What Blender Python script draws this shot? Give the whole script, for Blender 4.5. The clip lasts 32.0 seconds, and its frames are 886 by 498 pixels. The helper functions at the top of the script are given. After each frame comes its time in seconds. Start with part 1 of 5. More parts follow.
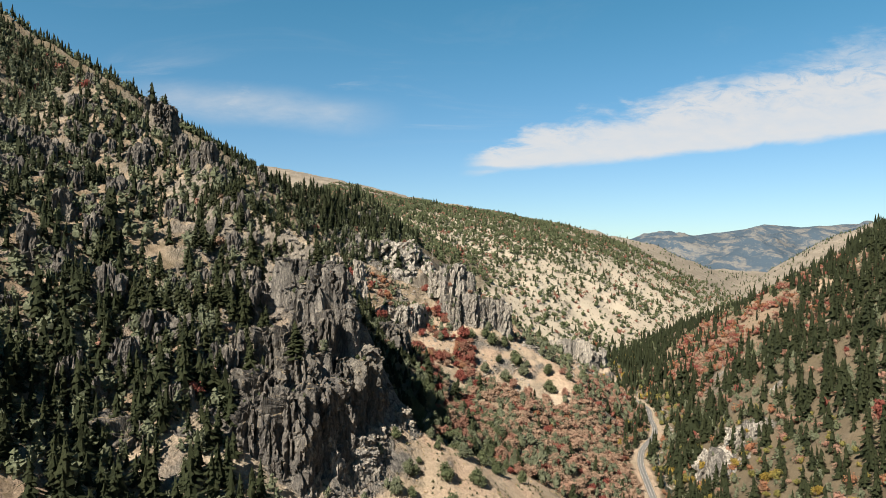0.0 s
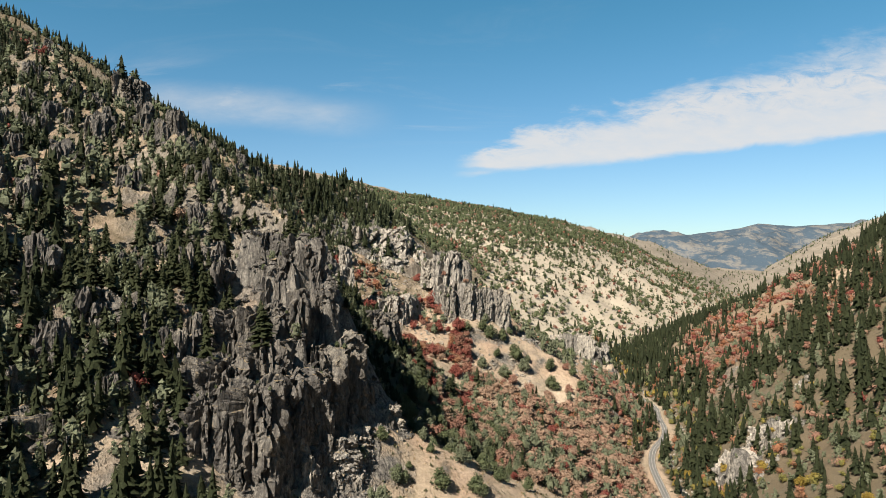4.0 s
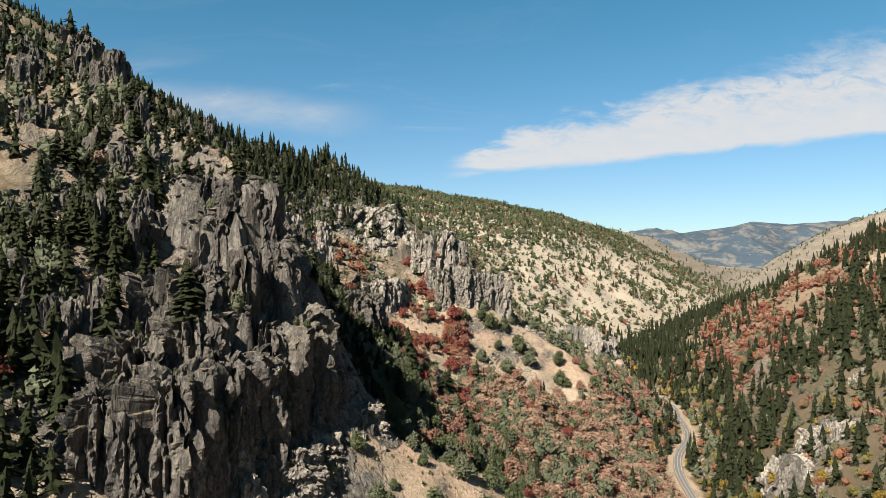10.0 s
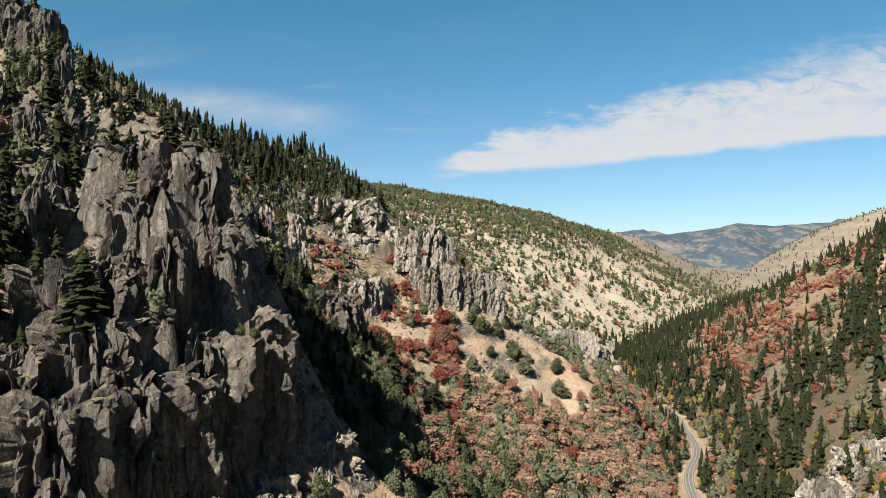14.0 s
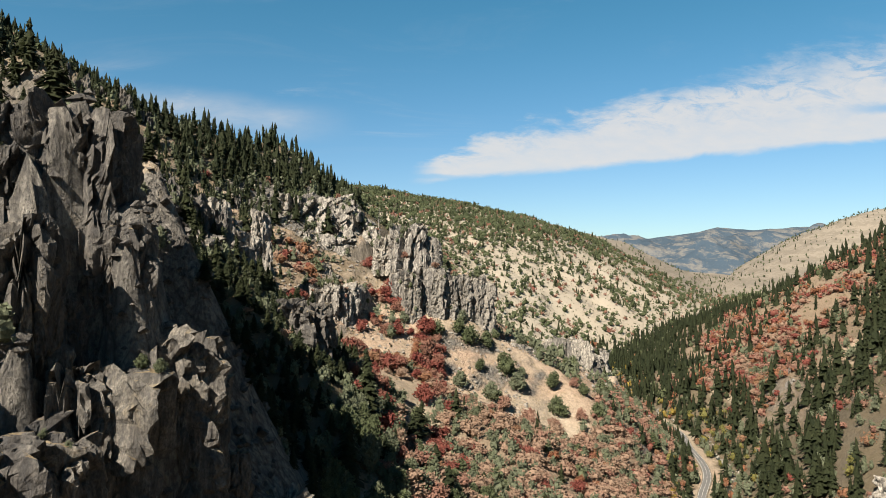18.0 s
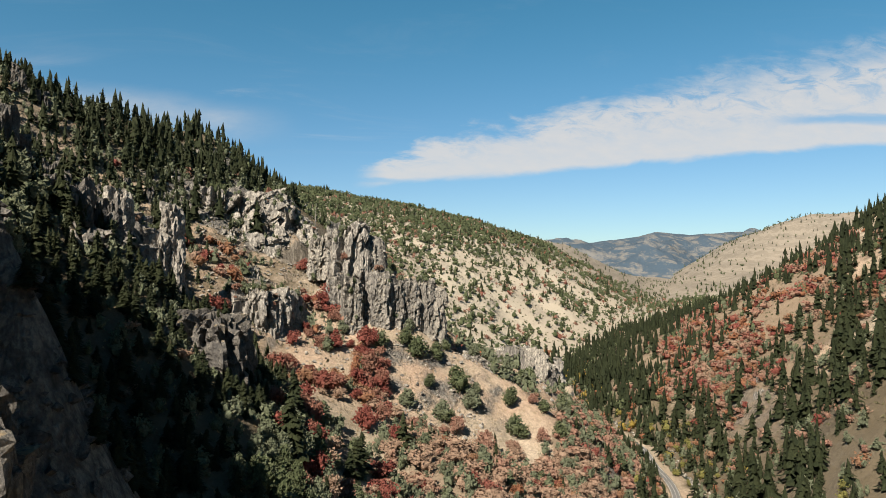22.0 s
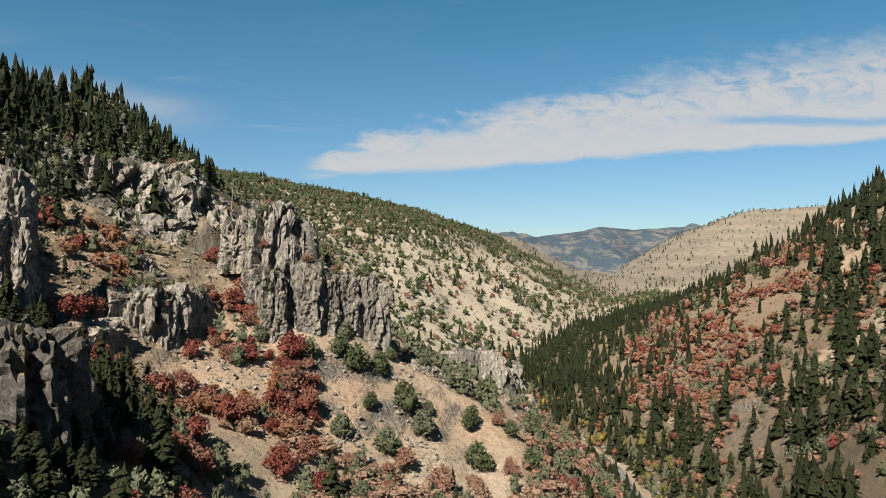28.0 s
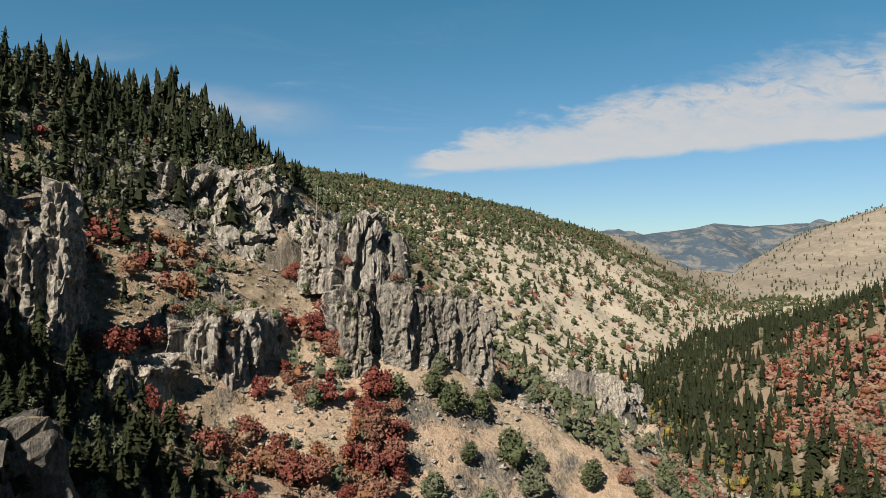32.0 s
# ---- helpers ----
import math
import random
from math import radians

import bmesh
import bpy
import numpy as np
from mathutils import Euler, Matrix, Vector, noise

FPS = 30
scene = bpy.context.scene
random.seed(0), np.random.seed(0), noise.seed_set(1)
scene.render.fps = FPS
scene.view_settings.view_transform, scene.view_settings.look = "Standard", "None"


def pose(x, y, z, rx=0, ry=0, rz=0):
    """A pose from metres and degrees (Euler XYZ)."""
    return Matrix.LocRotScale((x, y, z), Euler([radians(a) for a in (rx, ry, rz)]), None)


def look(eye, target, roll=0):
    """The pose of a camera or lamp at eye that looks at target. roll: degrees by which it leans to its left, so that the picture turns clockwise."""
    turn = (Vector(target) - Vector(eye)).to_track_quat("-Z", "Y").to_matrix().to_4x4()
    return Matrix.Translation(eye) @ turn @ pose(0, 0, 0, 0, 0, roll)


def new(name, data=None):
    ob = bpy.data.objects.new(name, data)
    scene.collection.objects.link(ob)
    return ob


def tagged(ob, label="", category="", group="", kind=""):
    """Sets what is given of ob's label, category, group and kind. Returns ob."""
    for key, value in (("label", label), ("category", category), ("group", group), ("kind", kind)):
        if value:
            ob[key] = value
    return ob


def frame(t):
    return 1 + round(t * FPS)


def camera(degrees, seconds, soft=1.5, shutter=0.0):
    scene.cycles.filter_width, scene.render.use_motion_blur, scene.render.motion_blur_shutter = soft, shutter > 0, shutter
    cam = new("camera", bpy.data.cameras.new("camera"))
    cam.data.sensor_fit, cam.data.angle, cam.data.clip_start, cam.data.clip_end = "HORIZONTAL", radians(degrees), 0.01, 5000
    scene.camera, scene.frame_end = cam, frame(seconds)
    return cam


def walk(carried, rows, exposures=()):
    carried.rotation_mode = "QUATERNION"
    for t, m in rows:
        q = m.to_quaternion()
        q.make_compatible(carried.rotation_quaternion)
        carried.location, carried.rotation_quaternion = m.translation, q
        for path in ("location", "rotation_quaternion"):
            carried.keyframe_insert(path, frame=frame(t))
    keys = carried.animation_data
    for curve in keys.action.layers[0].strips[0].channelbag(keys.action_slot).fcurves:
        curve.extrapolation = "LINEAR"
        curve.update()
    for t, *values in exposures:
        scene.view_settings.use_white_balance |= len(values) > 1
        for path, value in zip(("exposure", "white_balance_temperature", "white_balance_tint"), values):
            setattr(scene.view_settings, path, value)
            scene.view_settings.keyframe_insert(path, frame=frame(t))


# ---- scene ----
# ---------------------------------------------------------------- camera
cam = camera(66.5, 32.0, soft=0.9)
METRES, EYE, TILT, LEAN, TURN = 300.0, 140.0, 1.0, 0.0, 0.0
ROWS = [
    (0.0, 0.0, 0.0, 0.0, 0.0, 0.0, -0.0),
    (0.5, -0.0, 0.0152, -0.0003, -0.06, 0.03, -0.02),
    (1.0, -0.0, 0.0303, -0.0009, -0.13, 0.06, -0.03),
    (1.5, -0.0001, 0.0455, -0.0055, -0.19, 0.08, -0.04),
    (2.0, -0.0004, 0.0607, -0.0112, -0.26, 0.1, -0.05),
    (2.5, -0.0008, 0.0758, -0.0168, -0.34, 0.14, -0.0),
    (3.0, -0.001, 0.0912, -0.0229, -0.38, 0.15, 0.03),
    (3.5, -0.0011, 0.1068, -0.0286, -0.49, 0.1, 0.03),
    (5.5, -0.0023, 0.1671, -0.051, -0.82, 0.09, 0.13),
    (6.0, -0.002, 0.1821, -0.0569, -0.87, 0.11, 0.13),
    (6.5, -0.0017, 0.1971, -0.0626, -0.96, 0.14, 0.12),
    (7.0, -0.002, 0.2129, -0.0653, -1.0, 0.08, 0.06),
    (7.5, -0.0022, 0.2283, -0.0656, -1.05, 0.0, 0.07),
    (8.0, -0.0022, 0.2437, -0.0665, -1.11, -0.02, 0.07),
    (8.5, -0.0022, 0.2589, -0.0686, -1.15, -0.03, 0.08),
    (9.0, -0.0025, 0.2738, -0.0719, -1.27, -0.04, -0.02),
    (9.5, -0.0032, 0.2887, -0.0749, -1.32, 0.06, 0.1),
    (10.0, -0.0033, 0.3037, -0.078, -1.34, 0.15, 0.11),
    (10.5, -0.0034, 0.3189, -0.081, -1.35, 0.18, 0.09),
    (11.0, -0.0035, 0.3342, -0.0837, -1.37, 0.23, 0.1),
    (11.5, -0.0035, 0.3497, -0.0843, -1.37, 0.25, 0.08),
    (12.0, -0.0035, 0.3651, -0.085, -1.4, 0.24, 0.08),
    (12.5, -0.0032, 0.3803, -0.0855, -1.48, 0.24, 0.09),
    (13.0, -0.0031, 0.3956, -0.0858, -1.69, 0.26, 0.06),
    (13.5, -0.0031, 0.4109, -0.0862, -2.07, 0.28, 0.04),
    (14.0, -0.0032, 0.426, -0.0866, -2.61, 0.28, 0.03),
    (14.5, -0.0032, 0.4411, -0.0871, -3.08, 0.31, 0.0),
    (16.5, -0.0036, 0.5023, -0.0887, -3.34, 0.46, 0.02),
    (17.0, -0.0035, 0.5177, -0.0892, -3.47, 0.54, 0.03),
    (17.5, -0.0033, 0.5331, -0.0897, -3.79, 0.59, 0.05),
    (18.0, -0.0029, 0.5483, -0.0901, -4.26, 0.65, 0.05),
    (18.5, -0.0022, 0.5633, -0.0905, -4.84, 0.72, 0.04),
    (19.0, -0.0016, 0.5786, -0.0911, -5.67, 0.78, 0.04),
    (19.5, -0.0007, 0.5936, -0.0915, -6.56, 0.84, 0.04),
    (20.0, 0.0003, 0.6085, -0.0919, -7.42, 0.88, 0.04),
    (20.5, 0.0013, 0.6237, -0.0923, -8.26, 0.89, 0.01),
    (21.0, 0.0022, 0.6387, -0.0926, -8.86, 0.92, -0.01),
    (21.5, 0.0033, 0.6541, -0.0931, -8.93, 0.95, 0.03),
    (22.0, 0.0049, 0.669, -0.0934, -9.02, 0.99, 0.02),
    (22.5, 0.0067, 0.6841, -0.0939, -9.49, 1.03, 0.03),
    (23.0, 0.0083, 0.6993, -0.0943, -10.18, 1.04, 0.01),
    (23.5, 0.0102, 0.7142, -0.0947, -11.04, 1.04, -0.01),
    (24.0, 0.0123, 0.7294, -0.0951, -12.06, 1.0, -0.04),
    (24.5, 0.0147, 0.7445, -0.0956, -13.09, 0.93, -0.07),
    (25.0, 0.017, 0.7596, -0.0961, -13.81, 0.88, -0.08),
    (25.5, 0.0197, 0.7753, -0.0965, -13.82, 0.81, -0.09),
    (27.5, 0.0316, 0.8359, -0.0979, -13.93, 0.5, -0.27),
    (28.0, 0.0342, 0.852, -0.0983, -13.65, 0.46, -0.28),
    (28.5, 0.0371, 0.8678, -0.0983, -12.77, 0.44, -0.28),
    (29.0, 0.0398, 0.8834, -0.0982, -11.94, 0.43, -0.29),
    (29.5, 0.0426, 0.8993, -0.0976, -11.26, 0.4, -0.27),
    (30.0, 0.0452, 0.9152, -0.0961, -10.25, 0.39, -0.26),
    (30.5, 0.0478, 0.931, -0.0935, -9.12, 0.35, -0.25),
    (31.0, 0.05, 0.9468, -0.0892, -8.4, 0.28, -0.26),
    (31.5, 0.0519, 0.963, -0.0834, -7.55, 0.24, -0.25),
    (32.0, 0.0539, 0.9795, -0.0773, -5.03, 0.21, -0.22),
]
walk(cam, [(t, pose(0, 0, EYE, TILT, LEAN, TURN) @ pose(METRES * x, METRES * y, METRES * z, 90 + pitch, roll, yaw)) for t, x, y, z, yaw, pitch, roll in ROWS],
     exposures=[(t, stops, 7050.0, 11.5) for t, stops in ((0.0, 1.26), (17.0, 1.24), (21.0, 1.15), (25.0, 1.03), (28.0, 0.97), (32.0, 0.95))])

# ---------------------------------------------------------------- sky, clouds and sun
SUN_FROM = Vector((-0.425, -0.585, 0.691)).normalized()
SUN_ELEVATION = math.asin(SUN_FROM.z)
SUN_AZIMUTH = math.atan2(SUN_FROM.x, SUN_FROM.y)


class Nodes:
    """A short way to write node trees."""

    def __init__(self, tree):
        self.tree = tree
        tree.nodes.clear()

    def add(self, kind, **settings):
        node = self.tree.nodes.new(kind)
        for key, value in settings.items():
            if key == "operation":
                node.operation = value
            elif key == "data_type":
                node.data_type = value
            elif key == "blend_type":
                node.blend_type = value
        return node

    def put(self, socket, value):
        if hasattr(value, "is_output"):
            self.tree.links.new(value, socket)
        else:
            socket.default_value = value

    def math(self, operation, a, b=0.0, c=0.0, clamp=False):
        node = self.add("ShaderNodeMath", operation=operation)
        node.use_clamp = clamp
        self.put(node.inputs[0], a), self.put(node.inputs[1], b), self.put(node.inputs[2], c)
        return node.outputs[0]

    def mix(self, factor, a, b, blend="MIX"):
        node = self.add("ShaderNodeMix", data_type="RGBA", blend_type=blend)
        self.put(node.inputs[0], factor), self.put(node.inputs[6], a), self.put(node.inputs[7], b)
        return node.outputs[2]

    def step(self, value, low, high):
        node = self.add("ShaderNodeMapRange")
        node.interpolation_type = "SMOOTHSTEP"
        self.put(node.inputs[0], value), self.put(node.inputs[1], low), self.put(node.inputs[2], high)
        return node.outputs[0]

    def noise(self, vector, scale, detail=4.0, rough=0.55, warp=0.0):
        node = self.add("ShaderNodeTexNoise")
        if vector is not None:
            self.put(node.inputs["Vector"], vector)
        node.inputs["Scale"].default_value, node.inputs["Detail"].default_value = scale, detail
        node.inputs["Roughness"].default_value, node.inputs["Distortion"].default_value = rough, warp
        return node.outputs[0]

    def scaled(self, vector, factors):
        node = self.add("ShaderNodeVectorMath", operation="MULTIPLY")
        self.put(node.inputs[0], vector), self.put(node.inputs[1], factors)
        return node.outputs[0]

    def joined(self, x, y, z=0.0):
        node = self.add("ShaderNodeCombineXYZ")
        self.put(node.inputs[0], x), self.put(node.inputs[1], y), self.put(node.inputs[2], z)
        return node.outputs[0]


def make_sky():
    world = bpy.data.worlds.new("sky")
    scene.world = world
    world.use_nodes = True
    n = Nodes(world.node_tree)
    sky = n.add("ShaderNodeTexSky")
    sky.sky_type, sky.sun_disc = "NISHITA", False
    sky.sun_elevation, sky.sun_rotation = SUN_ELEVATION, SUN_AZIMUTH
    sky.altitude, sky.air_density, sky.dust_density, sky.ozone_density = 1500, 1.2, 0.5, 2.0
    way = n.add("ShaderNodeSeparateXYZ")
    n.put(way.inputs[0], n.add("ShaderNodeTexCoord").outputs["Generated"])
    # the clouds lie on a far plane: u to the right of straight ahead, v up
    ahead = n.math("MAXIMUM", way.outputs[1], 0.05)
    u, v = n.math("DIVIDE", way.outputs[0], ahead), n.math("DIVIDE", way.outputs[2], ahead)
    plane = n.joined(u, v)
    fray = n.math("SUBTRACT", n.noise(n.scaled(plane, (5.0, 16.0, 1.0)), 1.0, 7.0, 0.62, 0.6), 0.5)
    fine = n.math("SUBTRACT", n.noise(n.scaled(plane, (22.0, 60.0, 1.0)), 1.0, 5.0, 0.6), 0.5)
    # the long bank: lower and upper edge as lines in u
    low = n.math("ADD", 0.122, n.math("MULTIPLY", u, 0.100))
    high = n.math("ADD", 0.148, n.math("MULTIPLY", n.math("POWER", n.math("MAXIMUM", n.math("SUBTRACT", u, 0.03), 0.0), 0.8), 0.245))
    wob = n.math("ADD", v, n.math("MULTIPLY", fray, 0.030))
    under = n.step(wob, n.math("SUBTRACT", low, 0.004), n.math("ADD", low, 0.009))
    soft = n.math("ADD", 0.007, n.math("MULTIPLY", n.math("MAXIMUM", u, 0.0), 0.040))
    over = n.math("SUBTRACT", 1.0, n.step(n.math("ADD", v, n.math("ADD", n.math("MULTIPLY", fray, 0.10), n.math("MULTIPLY", fine, 0.045))), n.math("SUBTRACT", high, soft), n.math("ADD", high, soft)))
    ripple = n.noise(n.scaled(plane, (13.0, 34.0, 1.0)), 1.0, 7.0, 0.68, 0.8)
    over = n.math("MULTIPLY", over, n.math("SUBTRACT", 1.0, n.math("MULTIPLY", n.math("MULTIPLY", n.step(ripple, 0.46, 0.66), 0.8), n.step(v, n.math("SUBTRACT", high, n.math("MULTIPLY", soft, 3.2)), high))))
    notch_mid = n.math("ADD", 0.1365, n.math("MULTIPLY", n.math("SUBTRACT", u, 0.06), -0.03))
    notch = n.math("MULTIPLY", n.step(n.math("ABSOLUTE", n.math("SUBTRACT", n.math("ADD", v, n.math("MULTIPLY", fine, 0.012)), notch_mid)), 0.007, 0.001), n.step(u, 0.125, 0.06))
    over = n.math("MULTIPLY", over, n.math("SUBTRACT", 1.0, n.math("MULTIPLY", notch, 0.7)))
    tip = n.step(n.math("ADD", u, n.math("MULTIPLY", fray, 0.06)), 0.02, 0.075)
    bank = n.math("MULTIPLY", n.math("MULTIPLY", under, over), tip)
    # a blue gap splits the bank further right
    gap_mid = n.math("ADD", 0.252, n.math("MULTIPLY", n.math("SUBTRACT", u, 0.77), 0.03))
    gap = n.math("MULTIPLY", n.step(n.math("ABSOLUTE", n.math("SUBTRACT", wob, gap_mid)), 0.013, 0.001), n.step(u, 0.66, 0.80))
    bank = n.math("MULTIPLY", bank, n.math("SUBTRACT", 1.0, n.math("MULTIPLY", gap, 0.75)))
    bank = n.math("MULTIPLY", bank, n.math("ADD", 0.86, n.math("MULTIPLY", fine, 0.35)), clamp=True)
    # thin veils
    veil_noise = n.noise(n.scaled(plane, (2.2, 13.0, 1.0)), 1.0, 8.0, 0.66, 0.9)
    veil = n.step(veil_noise, 0.50, 0.80)
    zone = n.math("MULTIPLY", n.step(n.math("ABSOLUTE", n.math("SUBTRACT", v, n.math("SUBTRACT", 0.225, n.math("MULTIPLY", u, 0.06)))), 0.075, 0.005), n.step(u, 0.30, -0.12))
    high_zone = n.math("MULTIPLY", n.step(v, 0.20, 0.30), 0.16)
    veil = n.math("MULTIPLY", n.math("MULTIPLY", veil, n.math("MAXIMUM", zone, high_zone)), 0.55)
    streak = n.math("MULTIPLY", n.step(n.math("ABSOLUTE", n.math("SUBTRACT", n.math("ADD", v, n.math("MULTIPLY", fray, 0.03)), n.math("SUBTRACT", 0.232, n.math("MULTIPLY", n.math("ADD", u, 0.3), 0.09)))), 0.038, 0.0), n.math("MULTIPLY", n.step(u, -0.50, -0.38), n.step(u, -0.04, -0.20)))
    veil = n.math("MAXIMUM", veil, n.math("MULTIPLY", streak, n.math("ADD", 0.34, n.math("MULTIPLY", fine, 0.5))))
    cover = n.math("MULTIPLY", n.math("MAXIMUM", bank, veil), n.step(way.outputs[1], 0.05, 0.3), clamp=True)
    # thin mountain air: the sky deepens towards the zenith
    tint = n.mix(n.step(way.outputs[2], 0.04, 0.42), (0.54, 0.72, 0.88, 1), (0.29, 0.79, 0.86, 1))
    # above the view the sky is dimmed to leave less fill in shade
    tint = n.mix(n.step(way.outputs[2], 0.36, 0.80), tint, (0.03, 0.17, 0.25, 1))
    clear = n.mix(1.0, sky.outputs[0], tint, "MULTIPLY")
    shown = n.mix(n.math("MULTIPLY", cover, 0.93), clear, (5.4, 5.5, 5.65, 1))
    back = n.add("ShaderNodeBackground")
    n.put(back.inputs[0], shown)
    back.inputs[1].default_value = 0.060
    n.put(n.add("ShaderNodeOutputWorld").inputs[0], back.outputs[0])


make_sky()
sun = new("sun", bpy.data.lights.new("sun", "SUN"))
sun.data.energy, sun.data.angle, sun.data.color = 5.0, radians(0.55), (1.0, 0.955, 0.88)
sun.matrix_world = look(SUN_FROM * 900, (0, 0, 0))

# ---------------------------------------------------------------- materials
def material(name):
    m = bpy.data.materials.new(name)
    m.use_nodes = True
    return m, Nodes(m.node_tree)


def finish(n, colour, rough, bump=None, strength=0.4, distance=0.3, gloss=0.25):
    shader = n.add("ShaderNodeBsdfPrincipled")
    n.put(shader.inputs["Base Color"], colour), n.put(shader.inputs["Roughness"], rough)
    shader.inputs["Specular IOR Level"].default_value = gloss
    if bump is not None:
        node = n.add("ShaderNodeBump")
        node.inputs["Strength"].default_value, node.inputs["Distance"].default_value = strength, distance
        n.put(node.inputs["Height"], bump)
        n.put(shader.inputs["Normal"], node.outputs[0])
    n.put(n.add("ShaderNodeOutputMaterial").inputs[0], shader.outputs[0])
    return shader


def rock_colour(n, place, pale=0.0):
    """Grey limestone with dark streaks that run down, tan weathering and pale scars. Returns colour and relief."""
    streaks = n.noise(n.scaled(place, (0.55, 0.55, 0.045)), 1.0, 6.0, 0.62, 0.5)
    blotch = n.noise(place, 0.09, 5.0, 0.6)
    grain = n.noise(n.scaled(place, (1.0, 1.0, 0.7)), 1.3, 7.0, 0.68)
    colour = n.mix(n.step(streaks, 0.30, 0.68), (0.050, 0.047, 0.045, 1), (0.175, 0.162, 0.142, 1))
    colour = n.mix(n.math("MULTIPLY", n.step(blotch, 0.52, 0.74), 0.7), colour, (0.32, 0.29, 0.24, 1))
    colour = n.mix(n.math("MULTIPLY", n.step(n.noise(place, 0.21, 3.0), 0.60, 0.75), 0.35), colour, (0.30, 0.235, 0.14, 1))
    speck = n.noise(n.scaled(place, (1.0, 1.0, 0.5)), 3.4, 5.0, 0.75)
    colour = n.mix(1.0, colour, n.mix(n.step(speck, 0.34, 0.66), (0.55, 0.55, 0.56, 1), (1.3, 1.28, 1.25, 1)), "MULTIPLY")
    if pale:
        colour = n.mix(pale, colour, n.mix(n.step(streaks, 0.25, 0.6), (0.10, 0.094, 0.083, 1), (0.50, 0.46, 0.395, 1)))
    colour = n.mix(n.math("MULTIPLY", n.step(grain, 0.56, 0.36), 0.7), colour, (0.07, 0.068, 0.066, 1))
    bent = n.add("ShaderNodeVectorMath", operation="ADD")
    n.put(bent.inputs[0], n.scaled(place, (0.40, 0.40, 0.13))), n.put(bent.inputs[1], n.joined(n.math("MULTIPLY", grain, 0.5), n.math("MULTIPLY", streaks, 0.7), n.math("MULTIPLY", blotch, 0.5)))
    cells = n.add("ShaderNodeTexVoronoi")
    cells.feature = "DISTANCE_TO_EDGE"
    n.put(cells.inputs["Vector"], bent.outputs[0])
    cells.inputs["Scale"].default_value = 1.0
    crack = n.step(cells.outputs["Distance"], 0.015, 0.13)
    # the shade inside the cracks is put into the colour as dark lines
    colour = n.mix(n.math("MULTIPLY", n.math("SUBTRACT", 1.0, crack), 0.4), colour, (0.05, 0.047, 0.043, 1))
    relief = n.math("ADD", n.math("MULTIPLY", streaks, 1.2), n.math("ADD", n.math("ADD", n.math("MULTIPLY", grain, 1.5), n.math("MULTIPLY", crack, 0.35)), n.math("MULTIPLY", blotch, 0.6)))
    return colour, relief


def make_rock(name, pale):
    m, n = material(name)
    place = n.add("ShaderNodeNewGeometry").outputs["Position"]
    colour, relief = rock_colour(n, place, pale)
    info = n.add("ShaderNodeObjectInfo")
    colour = n.mix(0.35, colour, n.mix(info.outputs["Random"], (0.75, 0.75, 0.78, 1), (1.2, 1.16, 1.08, 1)), "MULTIPLY")
    # dry grass and soil lie on what faces up
    up = n.add("ShaderNodeSeparateXYZ")
    n.put(up.inputs[0], n.add("ShaderNodeNewGeometry").outputs["Normal"])
    lying = n.math("ADD", up.outputs[2], n.math("MULTIPLY", n.math("SUBTRACT", n.noise(place, 0.7, 4.0), 0.5), 0.5))
    colour = n.mix(n.math("MULTIPLY", n.step(lying, 0.86, 1.0), 0.5), colour, (0.34, 0.25, 0.13, 1))
    finish(n, colour, 0.9, relief, 0.75, 0.9, 0.2)
    return m


ROCK, TAN_ROCK, PALE_ROCK = make_rock("grey_rock", 0.0), make_rock("tan_rock", 0.45), make_rock("pale_rock", 0.66)
GREY_ROCK = make_rock("weathered_rock", 0.36)


